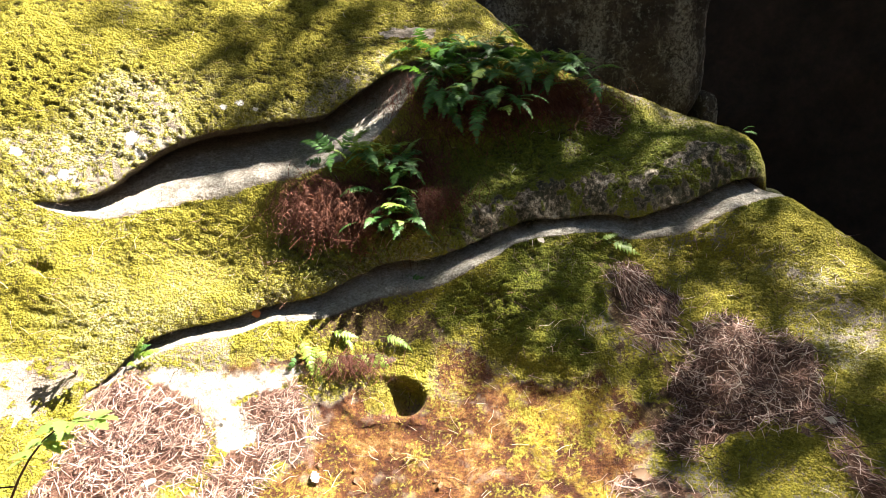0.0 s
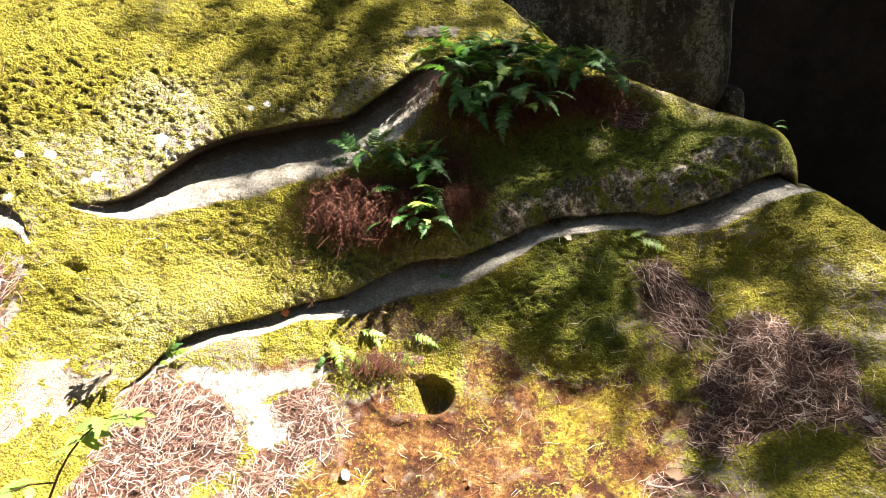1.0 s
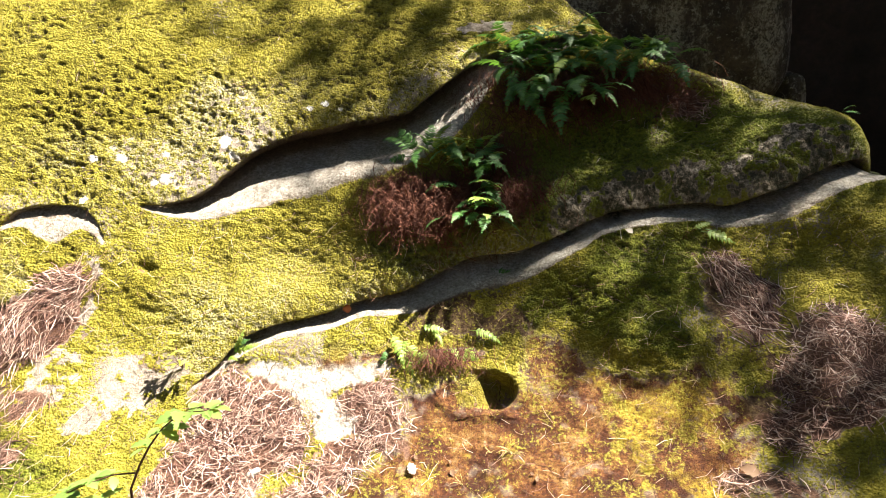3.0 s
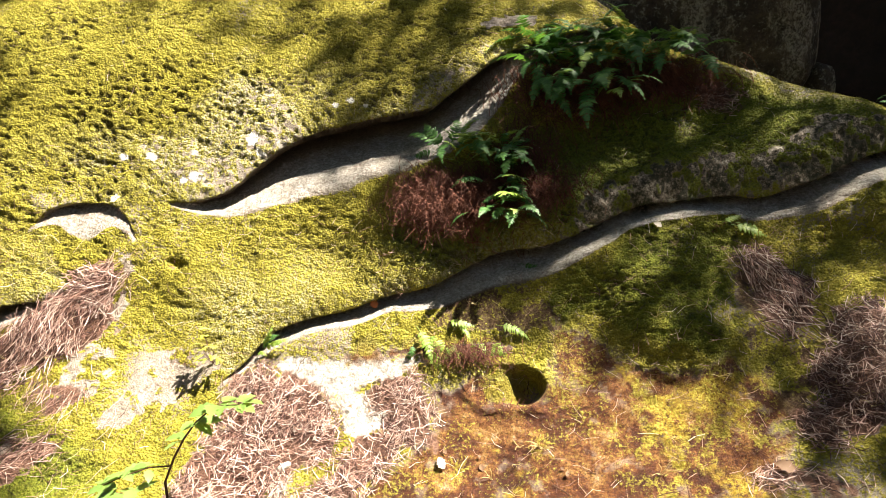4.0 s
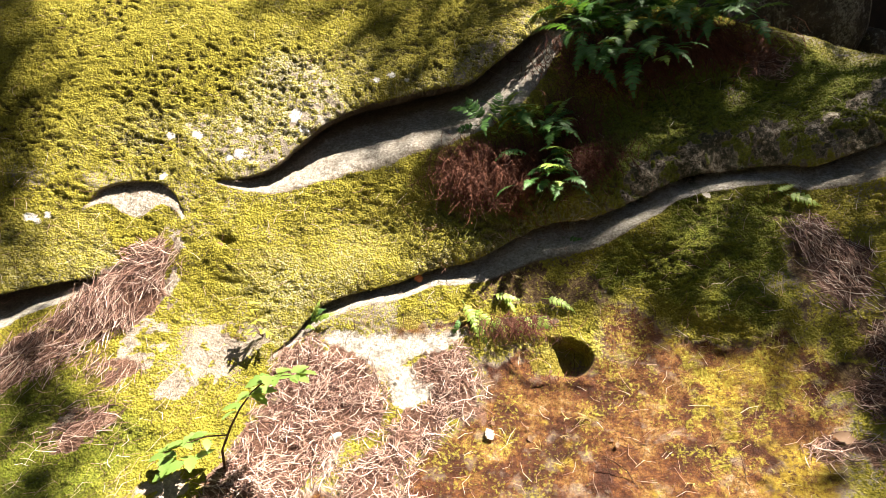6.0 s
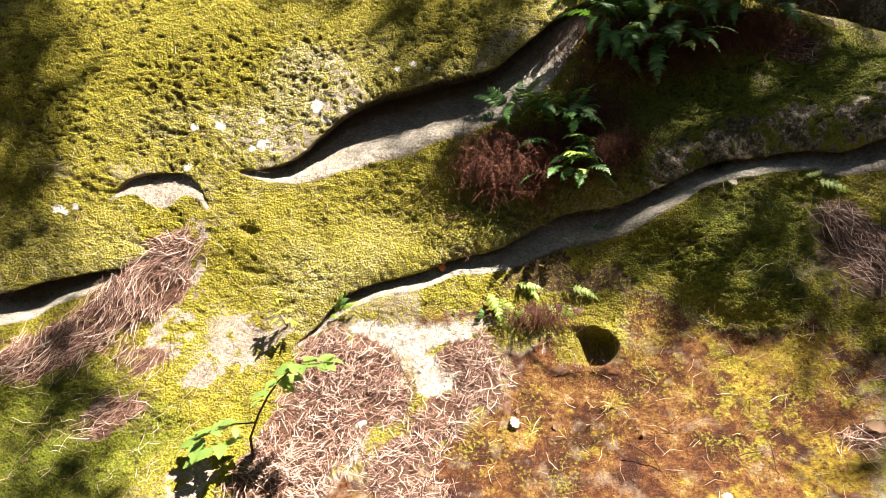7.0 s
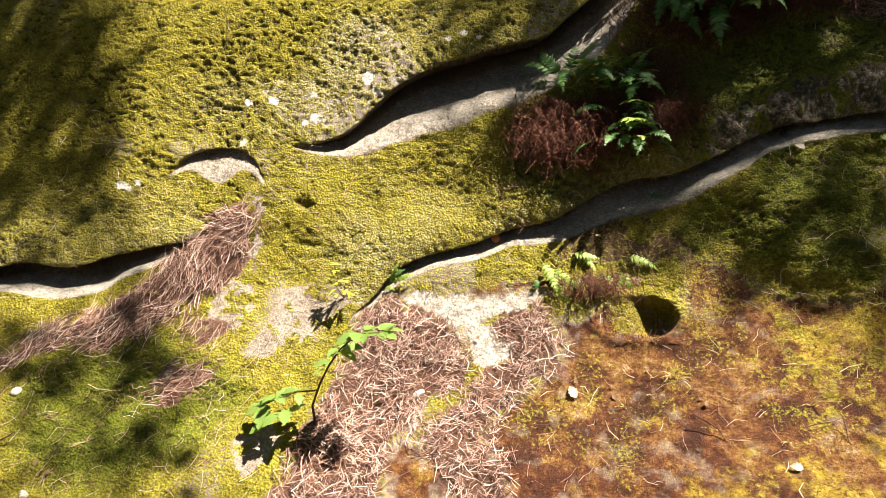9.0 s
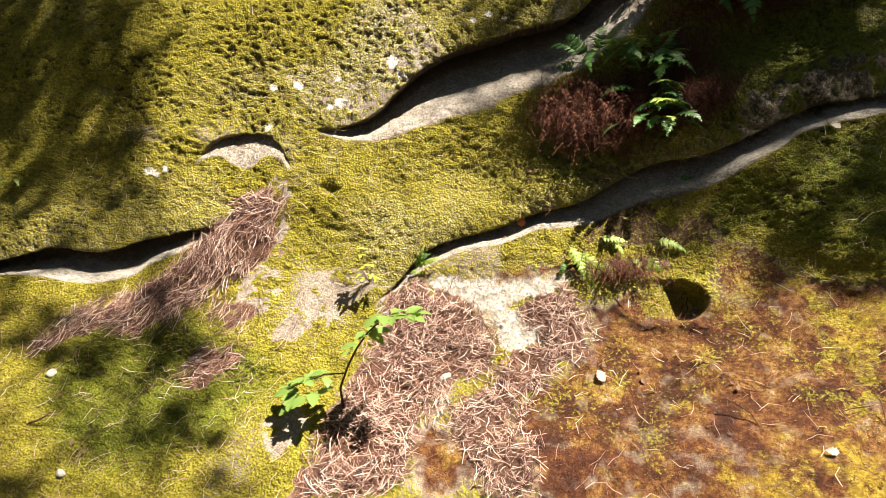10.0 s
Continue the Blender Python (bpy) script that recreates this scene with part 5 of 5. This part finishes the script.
HERB = leaf_material("herb_leaf", (0.16, 0.22, 0.02), (0.34, 0.38, 0.06), 0.5, 0.35, 0.4)


def fallen_leaf(u, v, size, mat, label, turn=0, lobes=3, tilt=0.0, curl=0.35):
    me = leaf_mesh("fallen_leaf", size, size * 0.34, lobes, mat, int(abs(u) * 100), curl)
    ob = tagged(new("fallen_leaf", me), label, "leaf", "fallen leaves")
    ob.matrix_world = Matrix.Translation(on_rock(u, v, 0.010)) @ pose(0, 0, 0, 42 + tilt, 0, 0) @ pose(0, 0, 0, 0, 0, turn)
    return ob


fallen_leaf(0.650, 0.359, 0.055, DRY_LEAF, "tan dry leaf lying on the needles", 70)
fallen_leaf(-0.414, 0.358, 0.045, PALE_LEAF, "bleached curled leaf on the rusty rock", 30, 4)
fallen_leaf(0.204, 0.159, 0.032, PALE_LEAF, "bleached dry leaf on the mossy slab", 80, 4)
fallen_leaf(-0.708, 0.951, 0.050, RED_LEAF, "red withered leaf standing in the crevice", 10, 3, 45)
fallen_leaf(-1.473, 1.059, 0.045, DRY_LEAF, "dry buff leaf in a pit of the moss", 120, 3)
fallen_leaf(0.406, 1.261, 0.035, PALE_LEAF, "small bleached leaf on the dark moss", 50, 3)
fallen_leaf(1.213, 0.500, 0.04, PALE_LEAF, "splinter of bleached wood on the needles", 60, 2)
fallen_leaf(0.651, 1.884, 0.04, DRY_LEAF, "small buff leaf under the ferns", 60, 2)
rl = random.Random(8)
for i in range(30):
    a, b = rl.choice(((-1.05, 0.5), (-0.65, 0.45), (-1.2, 0.15), (1.05, 0.7), (0.8, 0.5), (-2.0, 0.6), (0.1, 0.4), (-0.3, 0.5), (-2.1, 0.15)))
    fallen_leaf(a + rl.uniform(-0.2, 0.2), b + rl.uniform(-0.15, 0.15), rl.uniform(0.012, 0.026), DRY_LEAF, "small dry leaf scrap among the needles", rl.uniform(0, 360), 2, rl.uniform(-10, 10), 0.08)


def pebble(u, v, size, label, seed, flat=0.6):
    ob = lump("stone", (0, 0, 0), (size, size * 0.75, size * flat), STONE, (0, 0, 0), seed, 4, 0.30, 0.15, label)
    ob.matrix_world = Matrix.Translation(on_rock(u, v, size * flat * 0.15)) @ pose(0, 0, 0, 45, 0, seed * 47)
    return ob


pebble(-2.292, 0.258, 0.020, "small pale stone in the moss", 2)
pebble(-2.077, -0.060, 0.016, "small pale stone in the moss", 3)
pebble(-0.967, 0.348, 0.030, "pale stone showing through the needles", 5, 0.4)


def twig(u, v, length, turn, label, r=0.0022):
    rt = random.Random(int(u * 977))
    pts = [Vector((length * (t - 0.5), 0.03 * length * rt.uniform(-1, 1) * 3, 0.012 + 0.02 * length * rt.uniform(0, 1))) for t in (0, 0.25, 0.5, 0.75, 1)]
    me = part("twig", tube(bmesh.new(), pts, (r, r * 0.9, r * 0.8, r * 0.6, r * 0.3), 6), TWIG)
    me.matrix_world = Matrix.Translation(on_rock(u, v, 0.004)) @ pose(0, 0, 0, 46, 0, 0) @ pose(0, 0, 0, 0, 0, turn)
    return tagged(me, label, "twig", "twigs on the rock")


twig(0.006, 0.257, 0.16, -35, "thin dark twig on the rusty rock")
twig(-2.217, 0.095, 0.11, 25, "dark twig lying in the moss", 0.004)
twig(-0.620, 1.035, 0.07, -60, "thin twig hanging over the crevice's lip", 0.0014)
for i in range(16):
    twig(rl.uniform(-2.2, 1.2), rl.uniform(0.05, 0.95), rl.uniform(0.06, 0.15), rl.uniform(0, 180), "thin dry twig lying on the slab", rl.uniform(0.0009, 0.0018))


def grass_tuft(u, v, blades, height, label, mat=GRASS):
    ob = tagged(new("grass_tuft"), label, "grass", "dry grass tufts")
    root = on_rock(u, v)
    ob.location = root
    rg = random.Random(int(u * 1000) + blades)
    for i in range(blades):
        a, h = rg.uniform(0, 2 * math.pi), height * rg.uniform(0.5, 1.1)
        d = Vector((math.cos(a) * 0.6, -0.35 + math.sin(a) * 0.4, 0.7)).normalized()
        pts = [Vector((rg.uniform(-1, 1) * 0.006, 0, 0)) + d * h * t + Vector((0, -0.3, -0.6)) * h * 0.5 * t * t for t in (0, 0.3, 0.6, 1)]
        part("blade", tube(bmesh.new(), pts, (0.0011, 0.0010, 0.0008, 0.0003), 3), mat, ob)
    return ob


grass_tuft(-0.099, 0.438, 7, 0.10, "tuft of dry grass blades on the rusty rock")
grass_tuft(0.281, 0.347, 6, 0.11, "tuft of dry grass on the yellow moss")
grass_tuft(-0.085, 0.433, 7, 0.09, "tuft of dry grass blades on the stone")
for i in range(26):
    grass_tuft(rl.uniform(-0.5, 0.95), rl.uniform(0.12, 1.0), rl.randint(2, 5), rl.uniform(0.04, 0.09), "few dry grass blades in the moss")
for i in range(14):
    grass_tuft(rl.uniform(-2.5, -1.35), rl.uniform(-0.05, 1.1), rl.randint(2, 4), rl.uniform(0.05, 0.11), "few dry grass blades in the moss")

for a, b, h in ((-1.305, 0.893, 0.20), (-1.215, 0.988, 0.22), (-1.417, 1.096, 0.14)):
    grass_tuft(a, b, 2, h, "pair of tall bleached dry stalks in the moss")


def maple_mesh(name, size, mat):
    """A five-pointed leaf."""
    bm = bmesh.new()
    c = bm.verts.new((0, size * 0.25, 0.002))
    rim = []
    for k in range(20):
        a = -math.pi / 2 + 2 * math.pi * k / 20
        lobe = 0.42 + 0.58 * max(0.0, math.cos(2.5 * (a - math.pi / 2))) ** 1.4 if k else 0.15
        rim.append(bm.verts.new((math.cos(a) * size * 0.55 * lobe, size * 0.25 + math.sin(a) * size * 0.6 * lobe, -0.06 * size * lobe)))
    for k in range(20):
        bm.faces.new((c, rim[k], rim[(k + 1) % 20]))
    me = bpy.data.meshes.new(name)
    bm.to_mesh(me)
    bm.free()
    me.materials.append(mat)
    return me


def seedling(u, v):
    ob = tagged(new("maple_seedling"), "small yellow-green maple seedling in the crevice's mouth", "seedling")
    ob.location = on_rock(u, v)
    leaf = maple_mesh("leaf", 0.042, HERB)
    tips = [(-0.03, -0.05, 0.10), (0.01, -0.05, 0.13), (0.045, -0.05, 0.09), (-0.01, -0.06, 0.06), (0.025, -0.04, 0.05), (-0.04, -0.045, 0.05), (-0.005, -0.03, 0.155), (-0.02, -0.04, 0.03), (0.05, -0.045, 0.03), (0.0, -0.04, 0.08)]
    for i, p in enumerate(tips):
        part("stem", tube(bmesh.new(), [Vector((0, 0, 0)), Vector(p) * 0.5 + Vector((0, 0, 0.015)), Vector(p)], (0.0012, 0.001, 0.0007), 4), TWIG, ob)
        part("leaf", leaf, None, ob, "", pose(*p, -20 + 15 * (i % 3), 10 * (i % 4) - 15, 50 * i))
    return ob


seedling(-1.289, 0.709)
# a long curled frond lies along the pothole's rim
rim_frond = frond_mesh("withered_frond", 0.24, 0.018, 5, 12, 18, FERN_DEAD, 77, True)
ob = tagged(new("withered_frond", rim_frond), "curled brown fern frond on the pothole's rim", "dead fern")
ob.matrix_world = Matrix.Translation(on_rock(HOLE[0] - 0.09, HOLE[1] - 0.085, 0.012)) @ pose(0, 0, 0, 40, 0, 0) @ pose(0, 0, 0, 0, 0, -80)
